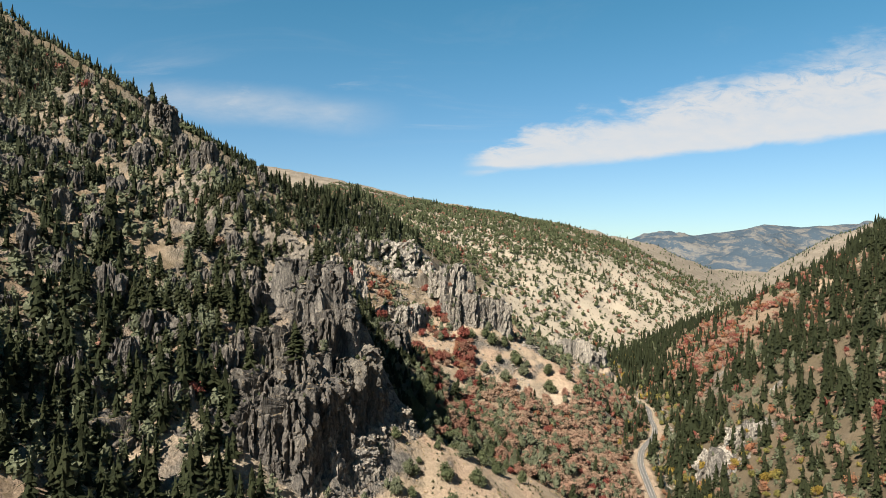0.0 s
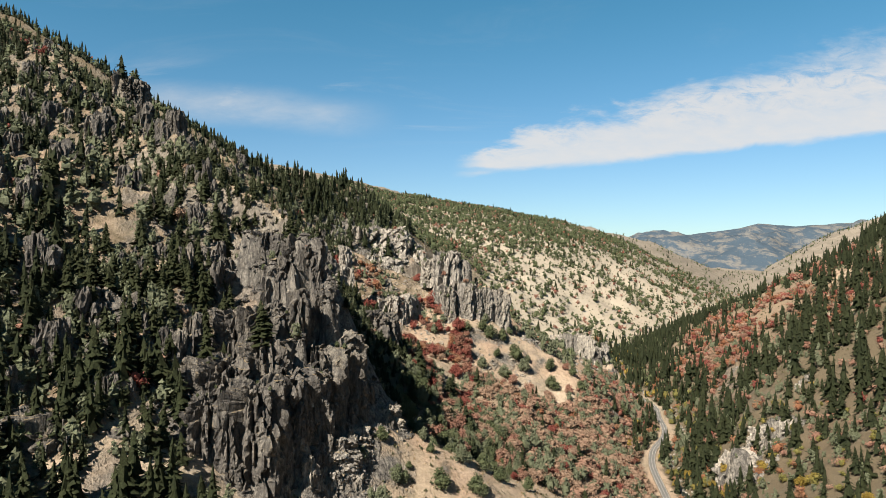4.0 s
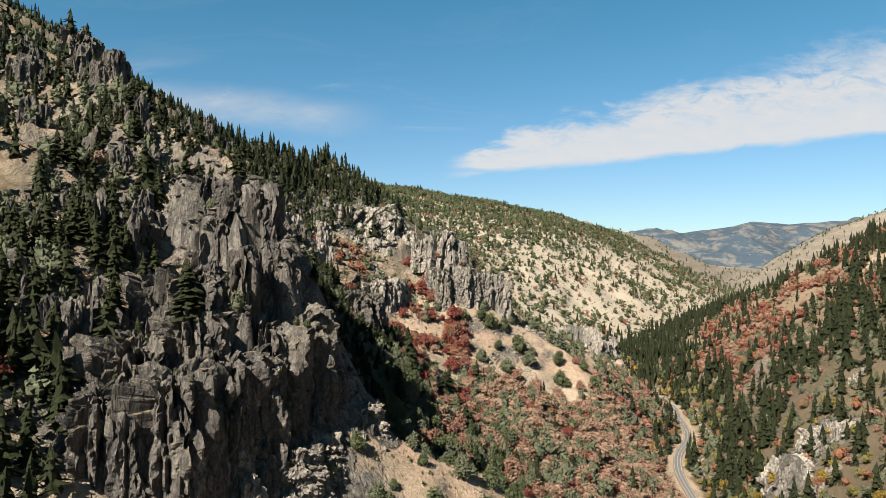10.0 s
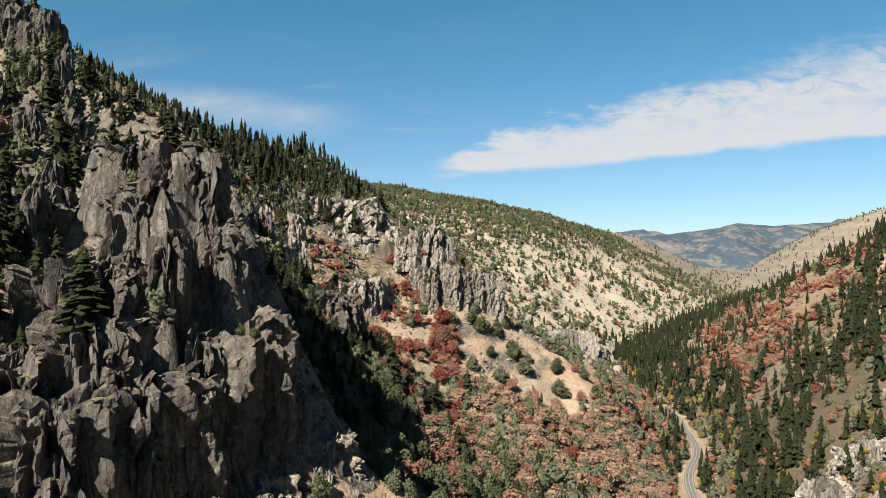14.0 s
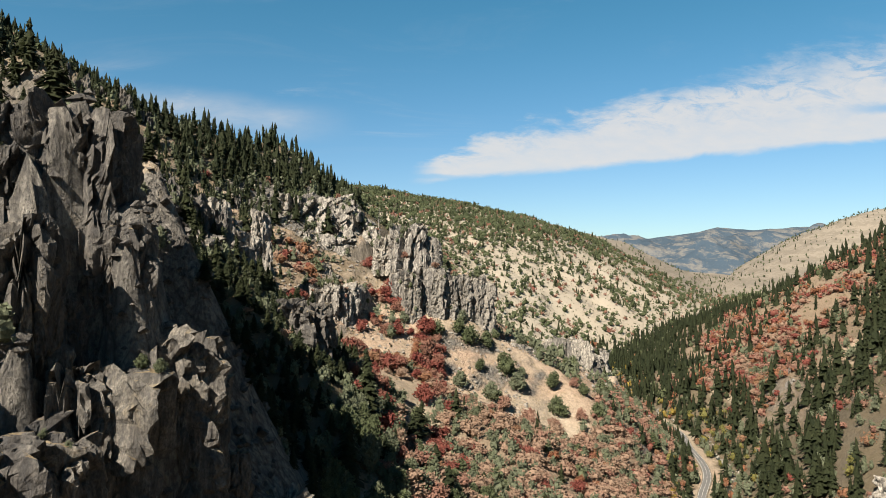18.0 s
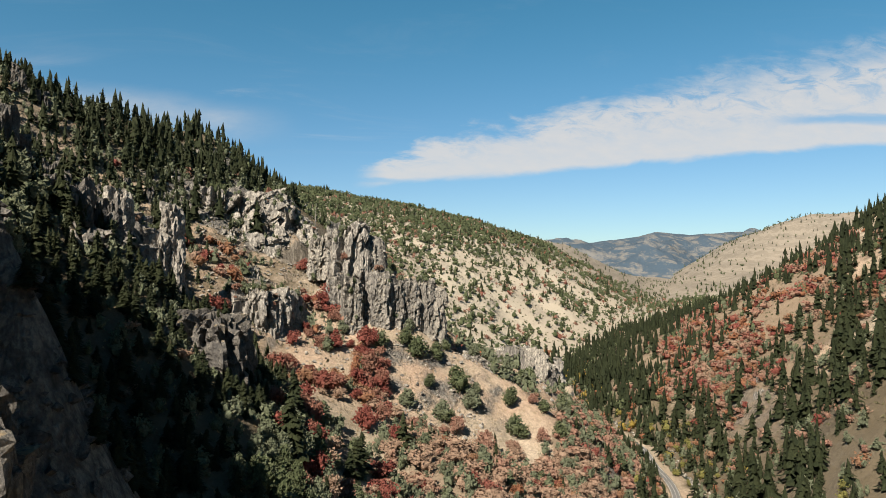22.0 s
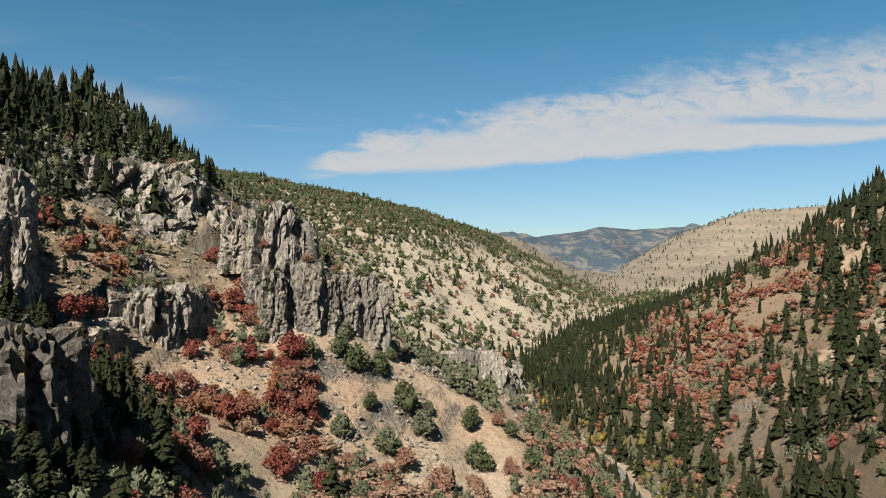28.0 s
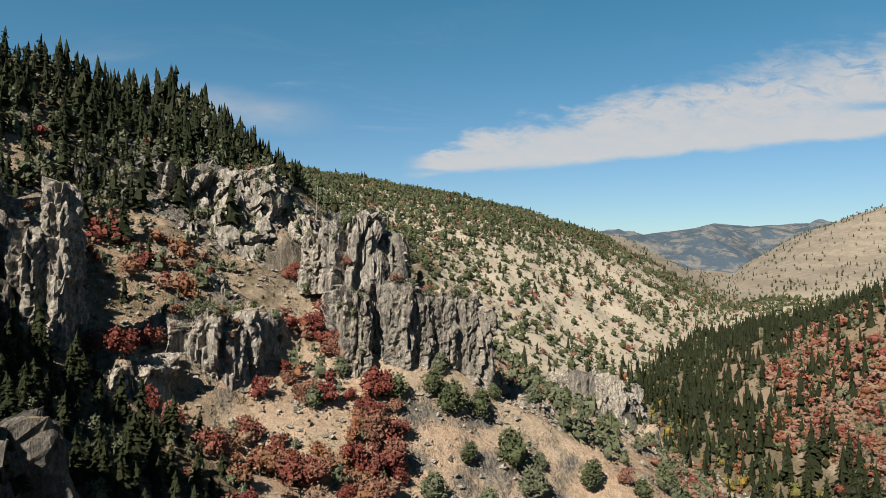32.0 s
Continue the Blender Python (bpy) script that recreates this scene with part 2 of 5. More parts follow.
def make_ground():
    m, n = material("hillside")
    place = n.add("ShaderNodeNewGeometry").outputs["Position"]
    normal = n.add("ShaderNodeSeparateXYZ")
    n.put(normal.inputs[0], n.add("ShaderNodeNewGeometry").outputs["Normal"])
    wide, mid, small = n.noise(place, 0.012, 4.0), n.noise(place, 0.06, 5.0, 0.6), n.noise(place, 0.55, 6.0, 0.68)
    fine = n.noise(place, 2.2, 4.0, 0.7)
    soil = n.mix(n.step(mid, 0.35, 0.65), (0.355, 0.255, 0.182, 1), (0.42, 0.325, 0.240, 1))
    soil = n.mix(n.math("MULTIPLY", n.step(wide, 0.40, 0.60), 0.75), soil, (0.37, 0.315, 0.24, 1))
    soil = n.mix(n.math("MULTIPLY", n.step(small, 0.54, 0.66), 0.7), soil, (0.15, 0.115, 0.065, 1))
    soil = n.mix(1.0, soil, n.mix(n.step(n.noise(place, 1.1, 5.0, 0.75), 0.34, 0.66), (0.66, 0.66, 0.66, 1), (1.2, 1.2, 1.2, 1)), "MULTIPLY")
    soil = n.mix(n.math("MULTIPLY", n.step(fine, 0.55, 0.75), 0.45), soil, (0.45, 0.355, 0.235, 1))
    scrub = n.math("MULTIPLY", n.step(n.noise(place, 0.16, 5.0, 0.7), 0.54, 0.64), n.step(n.noise(place, 0.9, 3.0, 0.7), 0.42, 0.58))
    soil = n.mix(n.math("MULTIPLY", scrub, 0.55), soil, (0.11, 0.105, 0.06, 1))
    patches = n.math("MULTIPLY", n.step(n.noise(place, 0.03, 6.0, 0.66), 0.48, 0.62), 0.5)
    soil = n.mix(patches, soil, (0.215, 0.18, 0.125, 1))
    far = n.add("ShaderNodeSeparateXYZ")
    n.put(far.inputs[0], place)
    soil = n.mix(n.math("MULTIPLY", n.step(far.outputs[1], 560, 700), 0.78), soil, n.mix(small, (0.27, 0.24, 0.19, 1), (0.43, 0.385, 0.305, 1)))
    sage_hills = n.math("MULTIPLY", n.step(far.outputs[1], 1000, 1500), n.math("ADD", 0.55, n.math("MULTIPLY", wide, 0.5)))
    soil = n.mix(sage_hills, soil, n.mix(n.step(n.math("SINE", n.math("ADD", n.math("MULTIPLY", far.outputs[2], 0.26), n.math("MULTIPLY", mid, 16.0))), -0.6, 1.0), (0.128, 0.110, 0.088, 1), (0.182, 0.156, 0.124, 1)))
    litter_shade, leaves = n.add("ShaderNodeAttribute"), n.add("ShaderNodeAttribute")
    litter_shade.attribute_name, leaves.attribute_name = "litter_and_shade", "leaf_litter"
    ragged = n.math("MULTIPLY", n.math("SUBTRACT", n.noise(place, 0.11, 5.0, 0.65), 0.5), 1.4)
    soil = n.mix(n.math("MULTIPLY", n.step(n.math("ADD", litter_shade.outputs["Fac"], ragged), 0.15, 0.75), 0.88), soil, n.mix(small, (0.055, 0.047, 0.030, 1), (0.13, 0.10, 0.062, 1)))
    soil = n.mix(n.math("MULTIPLY", n.step(n.math("ADD", leaves.outputs["Fac"], ragged), 0.25, 0.75), 0.85), soil, n.mix(small, (0.125, 0.090, 0.062, 1), (0.25, 0.190, 0.132, 1)))
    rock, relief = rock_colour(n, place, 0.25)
    steep = n.math("ADD", normal.outputs[2], n.math("MULTIPLY", n.math("SUBTRACT", n.noise(place, 0.15, 6.0, 0.68), 0.5), 0.40))
    block = n.add("ShaderNodeAttribute")
    block.attribute_name = "bedrock"
    bare = n.math("MAXIMUM", n.math("MULTIPLY", n.step(steep, 0.76, 0.62), n.math("SUBTRACT", 1.0, n.math("MULTIPLY", litter_shade.outputs["Fac"], 0.75))), n.step(n.math("ADD", block.outputs["Fac"], ragged), 0.45, 0.75))
    colour = n.mix(bare, soil, rock)
    bump = n.math("ADD", n.math("MULTIPLY", small, 1.2), n.math("ADD", n.math("MULTIPLY", fine, 0.4), n.math("MULTIPLY", n.math("MULTIPLY", relief, bare), 1.0)))
    finish(n, colour, 0.95, bump, 0.9, 0.9, 0.12)
    return m


GROUND = make_ground()


def make_foliage(name, low, high, third=None, spread=0.5):
    m, n = material(name)
    info, geo = n.add("ShaderNodeObjectInfo"), n.add("ShaderNodeNewGeometry")
    blend = n.math("ADD", n.math("MULTIPLY", info.outputs["Random"], 1 - spread), n.math("MULTIPLY", geo.outputs["Random Per Island"], spread))
    colour = n.mix(blend, (*low, 1), (*high, 1))
    if third:
        far = n.noise(geo.outputs["Position"], 0.10, 3.0, 0.6)
        pick = n.math("ADD", n.math("MULTIPLY", info.outputs["Random"], 0.35), n.math("MULTIPLY", far, 0.8))
        colour = n.mix(n.step(pick, 0.50, 0.68), colour, (*third, 1))
    grain = n.noise(geo.outputs["Position"], 2.6, 4.0, 0.7)
    colour = n.mix(1.0, colour, n.mix(n.step(grain, 0.3, 0.7), (0.55, 0.55, 0.55, 1), (1.3, 1.3, 1.25, 1)), "MULTIPLY")
    shader = finish(n, colour, 0.8, grain, 0.6, 0.3, 0.15)
    glow, both = n.add("ShaderNodeBsdfTranslucent"), n.add("ShaderNodeMixShader")
    n.put(glow.inputs[0], colour)
    both.inputs[0].default_value = 0.28
    n.put(both.inputs[1], shader.outputs[0]), n.put(both.inputs[2], glow.outputs[0])
    n.put([k for k in n.tree.nodes if k.bl_idname == "ShaderNodeOutputMaterial"][0].inputs[0], both.outputs[0])
    return m


FIR = make_foliage("fir_needles", (0.013, 0.019, 0.009), (0.036, 0.044, 0.020), (0.030, 0.036, 0.016))
JUNIPER = make_foliage("juniper_foliage", (0.066, 0.082, 0.042), (0.118, 0.134, 0.068), (0.128, 0.142, 0.092))
RED = make_foliage("red_maple_leaves", (0.165, 0.046, 0.038), (0.245, 0.084, 0.064), (0.24, 0.125, 0.092))
DULL = make_foliage("faded_maple_leaves", (0.22, 0.112, 0.084), (0.32, 0.182, 0.136), (0.28, 0.190, 0.138))
ORANGE = make_foliage("orange_maple_leaves", (0.21, 0.088, 0.050), (0.29, 0.138, 0.078), (0.23, 0.130, 0.08))
YELLOW = make_foliage("yellow_leaves", (0.20, 0.14, 0.032), (0.31, 0.22, 0.055), (0.16, 0.15, 0.05))
SAGE = make_foliage("grey_green_scrub", (0.10, 0.102, 0.064), (0.18, 0.172, 0.108), (0.15, 0.135, 0.08))
GRASSY = make_foliage("dry_grass", (0.27, 0.20, 0.12), (0.38, 0.295, 0.185))


def make_plain(name, dark, light, scale, rough, bump=0.3):
    m, n = material(name)
    place = n.add("ShaderNodeNewGeometry").outputs["Position"]
    grain = n.math("ADD", n.math("MULTIPLY", n.noise(place, scale, 6.0, 0.65), 0.6), n.math("MULTIPLY", n.noise(place, scale * 0.12, 3.0), 0.4))
    finish(n, n.mix(n.step(grain, 0.32, 0.68), (*dark, 1), (*light, 1)), rough, grain, bump, 0.2, 0.3)
    return m


BARK = make_plain("bark", (0.05, 0.036, 0.026), (0.13, 0.095, 0.07), 3.0, 0.9)
DEAD = make_plain("bleached_deadwood", (0.20, 0.18, 0.155), (0.36, 0.33, 0.29), 3.0, 0.85)
ASPHALT = make_plain("worn_asphalt", (0.095, 0.092, 0.087), (0.14, 0.136, 0.129), 1.6, 0.85, 0.15)
GRAVEL = make_plain("gravel_shoulder", (0.12, 0.10, 0.072), (0.19, 0.155, 0.112), 2.2, 0.95, 0.5)
LINE = make_plain("road_paint", (0.40, 0.38, 0.33), (0.58, 0.56, 0.50), 2.0, 0.7, 0.05)
WATER = make_plain("dark_creek_water", (0.012, 0.016, 0.012), (0.030, 0.034, 0.024), 0.8, 0.4, 0.4)

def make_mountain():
    m, n = material("haze_tinted_mountain")
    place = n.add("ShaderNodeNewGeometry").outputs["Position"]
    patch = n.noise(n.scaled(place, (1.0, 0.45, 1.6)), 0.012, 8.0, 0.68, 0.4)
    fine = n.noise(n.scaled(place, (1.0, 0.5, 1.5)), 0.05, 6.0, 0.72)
    # the blue grey haze of the distance is mixed into these colours
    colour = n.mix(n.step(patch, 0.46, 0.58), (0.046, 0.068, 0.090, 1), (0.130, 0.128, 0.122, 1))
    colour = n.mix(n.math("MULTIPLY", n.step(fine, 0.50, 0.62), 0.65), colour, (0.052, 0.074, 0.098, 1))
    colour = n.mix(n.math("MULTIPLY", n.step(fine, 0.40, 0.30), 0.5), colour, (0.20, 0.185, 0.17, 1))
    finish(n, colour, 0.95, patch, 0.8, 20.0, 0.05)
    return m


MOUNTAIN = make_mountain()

# ---------------------------------------------------------------- the lie of the land
ROAD = np.array([(-70, -500, 0), (25, 0, 5), (80, 250, 9), (109, 340, 11), (117, 388, 12), (123, 425, 13), (133, 455, 14), (150, 480, 15.5), (157, 502, 16.5), (160, 526, 17.5), (168, 550, 19), (163, 592, 21), (158, 640, 24),
                 (170, 705, 28), (205, 785, 34), (300, 900, 42), (430, 1080, 50), (605, 1430, 62), (1000, 2200, 70), (1545, 3100, 78), (2300, 4600, 95), (2500, 5400, 100)], float)


def road_frame(x, y):
    """Distance to the right of the road's line (left: minus) and the road's height, at each place."""
    best, side, level = np.full(x.shape, 1e9), np.zeros(x.shape), np.zeros(x.shape)
    for a, b in zip(ROAD[:-1], ROAD[1:]):
        d = b[:2] - a[:2]
        size = np.hypot(*d)
        s = np.clip(((x - a[0]) * d[0] + (y - a[1]) * d[1]) / size ** 2, 0, 1)
        ex, ey = x - a[0] - s * d[0], y - a[1] - s * d[1]
        far = np.hypot(ex, ey)
        near = far < best
        best = np.where(near, far, best)
        side = np.where(near, np.sign(ex * d[1] - ey * d[0]), side)
        level = np.where(near, a[2] + s * (b[2] - a[2]), level)
    return best * side, level


def hashed(i, j, seed):
    v = np.sin(i * 127.1 + j * 311.7 + seed * 74.7) * 43758.5453
    return v - np.floor(v)


def value_noise(x, y, scale, seed=0):
    x, y = x / scale, y / scale
    i, j = np.floor(x), np.floor(y)
    fx, fy = x - i, y - j
    fx, fy = fx * fx * (3 - 2 * fx), fy * fy * (3 - 2 * fy)
    a, b, c, d = hashed(i, j, seed), hashed(i + 1, j, seed), hashed(i, j + 1, seed), hashed(i + 1, j + 1, seed)
    return (a + (b - a) * fx) * (1 - fy) + (c + (d - c) * fx) * fy - 0.5


def rough(x, y, scale, seed=0, octaves=4, gain=0.5):
    total, amp = 0.0, 1.0
    for k in range(octaves):
        total = total + amp * value_noise(x + 17.3 * k, y - 9.1 * k, scale / 2 ** k, seed + k)
        amp *= gain
    return total


def ramp(v, lo, hi):
    s = np.clip((v - lo) / (hi - lo), 0, 1)
    return s * s * (3 - 2 * s)


# rocky blocks that stand out of the slope: middle, half widths, turn in degrees, top, fall of the walls, lean of the top
MESAS = [
    # the tower
    (-45, 263, 6.5, 7, 0, 139.0, 6.0, 0.0), (-60, 274, 7, 5, 10, 141.0, 4.0, -0.05), (-51.5, 256, 5, 6.5, 0, 130.5, 6.0, 0.2), (-37.5, 259, 3.8, 4.5, 0, 124.5, 7.0, -0.1),
    (-44, 247, 3.8, 6, 0, 122.0, 7.0, 0.0), (-53.5, 245, 6, 7, 20, 117.0, 6.0, 0.1), (-63.5, 252, 6, 6, 0, 115.0, 4.0, -0.1), (-50, 234, 7, 6, 10, 109.5, 3.0, -0.2),
    # the bastion
    (-33, 260, 7, 7, 20, 107.0, 6.0, 0.0), (-25.3, 262, 2.0, 2.4, 0, 101.0, 8.0, 0.0), (-39, 250, 8, 8, 30, 105.0, 6.0, 0.0), (-44, 236, 9, 9, -20, 101.0, 5.0, -0.05),
    (-59, 231, 9, 10, -25, 103.0, 4.0, -0.1), (-49, 221, 6.5, 6, 0, 98.5, 5.0, 0.0), (-36.5, 241, 4.5, 6, 10, 98.0, 6.0, 0.0), (-61, 218, 6, 6, 10, 95.0, 4.0, 0.0), (-74, 226, 7, 7, 0, 97.0, 3.0, -0.1),
    (-17, 268, 4.5, 4.5, 10, 82.0, 3.0, 0.1), (-26, 250, 4, 4, 0, 79.0, 3.0, 0.0), (-30, 240, 6, 4, 30, 78.0, 2.5, 0.1),
    # the cliffs beyond
    (-55, 557, 33, 25, -3, 157.0, 5.0, -0.06), (-50, 531, 25, 10, 0, 134.0, 4.0, 0.0), (-18, 549, 12, 16, 10, 143.0, 2.2, -0.6), (-28, 484, 12, 16, -17, 109.0, 6.0, -0.03), (-43, 454, 8, 8, -17, 100.0, 4.0, 0.0), (-95, 448, 26, 36, -8, 146.0, 3.6, -0.35), (-70, 388, 19, 22, -10, 131.0, 3.5, -0.3),
    (7.5, 508, 8.5, 9, -14, 138.0, 9.0, 0.0), (18, 512, 5.5, 8, -12, 131.0, 6.0, 0.0), (14, 508, 14, 12, -12, 117.0, 7.0, 0.0), (38, 511, 13, 10, -8, 112.0, 5.0, -0.1),
    (-27, 368, 7, 10, 0, 107.0, 5.0, 0.0),
    # rock bands among the trees
    (-110, 236, 22, 7, 22, 122.0, 3.5, -0.1), (-90, 205, 14, 6, 20, 93.0, 3.0, -0.2), (-216, 516, 10, 10, 0, 262.0, 3.0, -0.3), (-170, 420, 12, 9, 40, 204.0, 2.6, -0.3), (-113, 289, 5, 4, 20, 161.0, 1.6, -0.3),
    # by the creek
    (122, 640, 18, 8, -20, 66.0, 3.4, 0.0), (144, 656, 12, 8, -30, 55.0, 3.0, 0.0), (146, 366, 7, 7, 0, 39.0, 2.2, 0.3), (168, 374, 9, 8, 0, 50.0, 2.0, 0.3), (56, 520, 10, 7, 0, 80.0, 2.0, -0.2),
]
TOWER, BASTION, OUTCROPS, WALL, BENCH, SIDE_WALL, BUTTRESS, PILLAR, BANDS, PALE_BLUFF, WHITE_BLUFF, RIB = range(0, 8), range(8, 17), (17, 18, 19), (20, 21, 22), (23, 24), (25, 26), (27, 28, 29, 30), (31,), range(32, 37), (37, 38), (39, 40), (41,)
# spurs: from, to (each with its crest's height), fall of the flanks
SPURS = [
    ((-60, 277, 136), (-84, 264, 126), 1.3), ((-84, 264, 126), (-86, 218, 100), 0.9), ((-84, 264, 126), (-112, 286, 152), 1.0), ((-112, 286, 152), (-165, 300, 186), 0.9),
    # the four spurs from (-34, 285) on are an added hidden ridge shading the gully
    ((-58, 274, 130), (-95, 300, 158), 2.0), ((-34, 285, 118), (-44, 290, 135), 2.5), ((-44, 290, 135), (-57, 296, 150), 2.5), ((-57, 296, 150), (-70, 302, 155), 2.4), ((-70, 302, 155), (-95, 310, 165), 2.2), ((-95, 300, 158), (-130, 372, 196), 1.3), ((-95, 310, 150), (-80, 328, 126), 1.8), ((-80, 328, 126), (-58, 352, 96), 1.8), ((-58, 352, 90), (-30, 368, 72), 1.6), ((-130, 372, 190), (-240, 440, 262), 0.9),
    ((-60, 560, 160), (-76, 600, 194), 0.95), ((-76, 600, 197), (-115, 576, 196), 0.8), ((-115, 576, 196), (-215, 512, 230), 0.8), ((-215, 512, 228), (-330, 560, 295), 0.8),
    ((10, 525, 112), (-40, 562, 150), 0.8), ((-17, 266, 77), (-3, 267, 70), 0.7), ((-3, 267, 70), (30, 278, 50), 0.6), ((25, 502, 92), (80, 492, 62), 0.62), ((80, 492, 62), (124, 508, 40), 0.7), ((60, 520, 76), (112, 560, 52), 0.62),
]
# gullies: from, to, depth, half width
GULLIES = [((-16, 322), (-60, 320), 40, 21), ((-24, 350), (-58, 354), 38, 19), ((-22, 384), (-48, 390), 14, 15), ((-16, 452), (-50, 457), 10, 12), ((-32, 513), (-74, 503), 25, 16), ((0, 380), (-110, 400), 34, 24), ((50, 292), (-8, 318), 6, 24), ((-30, 640), (-160, 700), 22, 45), ((-60, 180), (-170, 210), 14, 22)]


def segment(x, y, a, b):
    dx, dy = b[0] - a[0], b[1] - a[1]
    s = np.clip(((x - a[0]) * dx + (y - a[1]) * dy) / (dx * dx + dy * dy), 0, 1)
    return np.hypot(x - a[0] - s * dx, y - a[1] - s * dy), s


def height(x, y):
    """The ground's height at each place."""
    x, y = np.asarray(x, float), np.asarray(y, float)
    d, level = road_frame(x, y)
    bend = rough(x, y, 90, 3, 3) * np.clip(np.abs(d) - 12, 0, 60) * 0.25
    left, right = np.maximum(-d + bend, 0), np.maximum(d + bend, 0)
    beyond = ramp(y, 620, 840)
    near_wall = np.interp(left, (0, 6, 30, 60, 150, 330, 420, 560, 900), (0, 0, 15, 31, 74, 188, 250, 345, 480))
    far_wall = np.interp(left, (0, 6, 200, 350, 800, 1200, 2000), (0, 0, 112, 165, 265, 330, 380))
    # the wall beside the tower stands steeper
    near_wall = near_wall + np.interp(left, (105, 145, 180, 220, 300, 400), (0, 17, 20, 26, 15, 0)) * ramp(y, 385, 320)
    wall = near_wall * (1 - beyond) + far_wall * beyond * np.interp(y, (1800, 2300, 2800), (1.0, 0.35, 0.12))
    scale = np.interp(y, (0, 520, 600, 690, 740, 800, 1000, 1300, 1600, 1850, 2300, 3000, 4000), (1, 1, 0.87, 0.63, 0.54, 0.5, 0.3, 0.2, 0.3, 0.75, 0.8, 0.5, 0.5))
    slope = np.interp(right, (0, 13, 35, 52, 84, 127, 240, 420, 900), (0, 0, 17, 33, 58, 88, 172, 258, 310)) * scale
    z = level + np.where(d < 0, wall, slope)
    for a, b, deep, wide in GULLIES:
        far, s = segment(x, y, a, b)
        z = z - deep * np.exp(-(far / wide) ** 2)
    unspurred = z
    for a, b, fall in SPURS:
        far, s = segment(x, y, a, b)
        crest = a[2] + s * (b[2] - a[2])
        k = crest - fall * far
        z = np.where(k > z - 12, np.maximum(z, k) + np.clip(12 - np.abs(z - k), 0, 12) ** 2 / 48, z)
    z = unspurred + (z - unspurred) * ramp(np.abs(d), 8, 36)
    away = ramp(np.abs(d), 26, 60)
    z = z + away * (rough(x, y, 45, 11, 4) * 9 + rough(x, y, 9, 21, 3) * 1.6)
    z = z + ramp(y, 900, 1800) * away * rough(x, y, 420, 31, 4) * 24
    # ledges of harder rock ring the distant hills
    z = z + ramp(y, 1300, 1700) * ramp(d, 40, 120) * 1.1 * np.sin(z * 0.26 + 2.5 * rough(x, y, 260, 35, 3)) * (0.5 + rough(x, y, 180, 37, 2))
    for index, (cx, cy, rx, ry, turn, top, fall, lean) in enumerate(MESAS):
        near = (np.abs(x - cx) < 90) & (np.abs(y - cy) < 90)
        if not near.any():
            continue
        xs, ys = x[near] - cx, y[near] - cy
        c, s = math.cos(radians(turn)), math.sin(radians(turn))
        p, q = (xs * c + ys * s) / rx, (ys * c - xs * s) / ry
        r = (np.abs(p) ** 4 + np.abs(q) ** 4) ** (1 / 4) + (1.8 if min(rx, ry) < 6 else 4.0) / min(rx, ry)
        small = min(rx, ry)
        r = r + (rough(x[near], y[near], 11, 41, 2) * 4.6 + rough(x[near], y[near], 4.5, 45, 2) * 3.0) / small
        drop = fall * small * np.maximum(r - 1, 0)
        m = top - (2.5 if index < 20 else 1.0) + lean * xs + rough(x[near], y[near], 9, 51, 3) * 6.5 - drop + 1.3 * np.sin(drop * 0.8) * (drop > 0) - 1.2 * np.maximum(r - 0.4, 0)
        z[near] = np.maximum(z[near], m)
    return z


def thicket(x, y):
    """How thickly the autumn maples stand: on the lower slope by the road and on the slope across it."""
    d, _ = road_frame(x, y)
    low = ramp(-d, 108, 88) * ramp(-d, 3, 6) * ramp(y, 292, 330) * ramp(y, 585, 520) * np.where(d > -46, 1, ramp(y, 466, 424))
    across = ramp(y, 440, 490) * ramp(y, 900, 760) * ramp(d, 30, 44) * ramp(d, 235, 185) * (1 - 0.75 * ramp(d - 0.9 * (y - 560), 100, 150))
    return np.where(d < 0, low, across)


def forest_floor(x, y):
    """How deep the needle litter lies under firs; in the gully and on the wall it also stands in for shade."""
    d, _ = road_frame(x, y)
    across = ramp(d, 4, 9) * ramp(y, 1050, 800) * (0.25 + 0.6 * ramp(value_noise(x, y, 38, 81), -0.1, 0.25) + 0.5 * ramp(d, 46, 26) + ramp(y, 470, 430))
    # gully and wall: shade is put into the ground colour as dark litter
    gully = ramp(x, 4, -14) * ramp(x, -84, -60) * ramp(y, 296, 312) * ramp(y, 445, 420)
    wall = ramp(-d, 118, 170) * ramp(y, 1000, 760) * np.where(y > 545, 0.85, 0.5)
    return np.clip(np.maximum(np.maximum(across, gully), wall), 0, 1)


def bedrock(x, y):
    """Where bare rock takes the place of soil: on and round the rocky blocks."""
    out = np.zeros(x.shape)
    for index, (cx, cy, rx, ry, turn, top, fall, lean) in enumerate(MESAS):
        c, s = math.cos(radians(turn)), math.sin(radians(turn))
        p, q = ((x - cx) * c + (y - cy) * s) / (rx + 4), ((y - cy) * c - (x - cx) * s) / (ry + 4)
        out = np.maximum(out, ramp((np.abs(p) ** 2.6 + np.abs(q) ** 2.6) ** (1 / 2.6), 1.25, 0.85) * (0.62 if index in BASTION or index in (23, 24, 29) else 0.35 if index in BANDS or index in (30, 41, 6, 7) else 1.0))
    return out


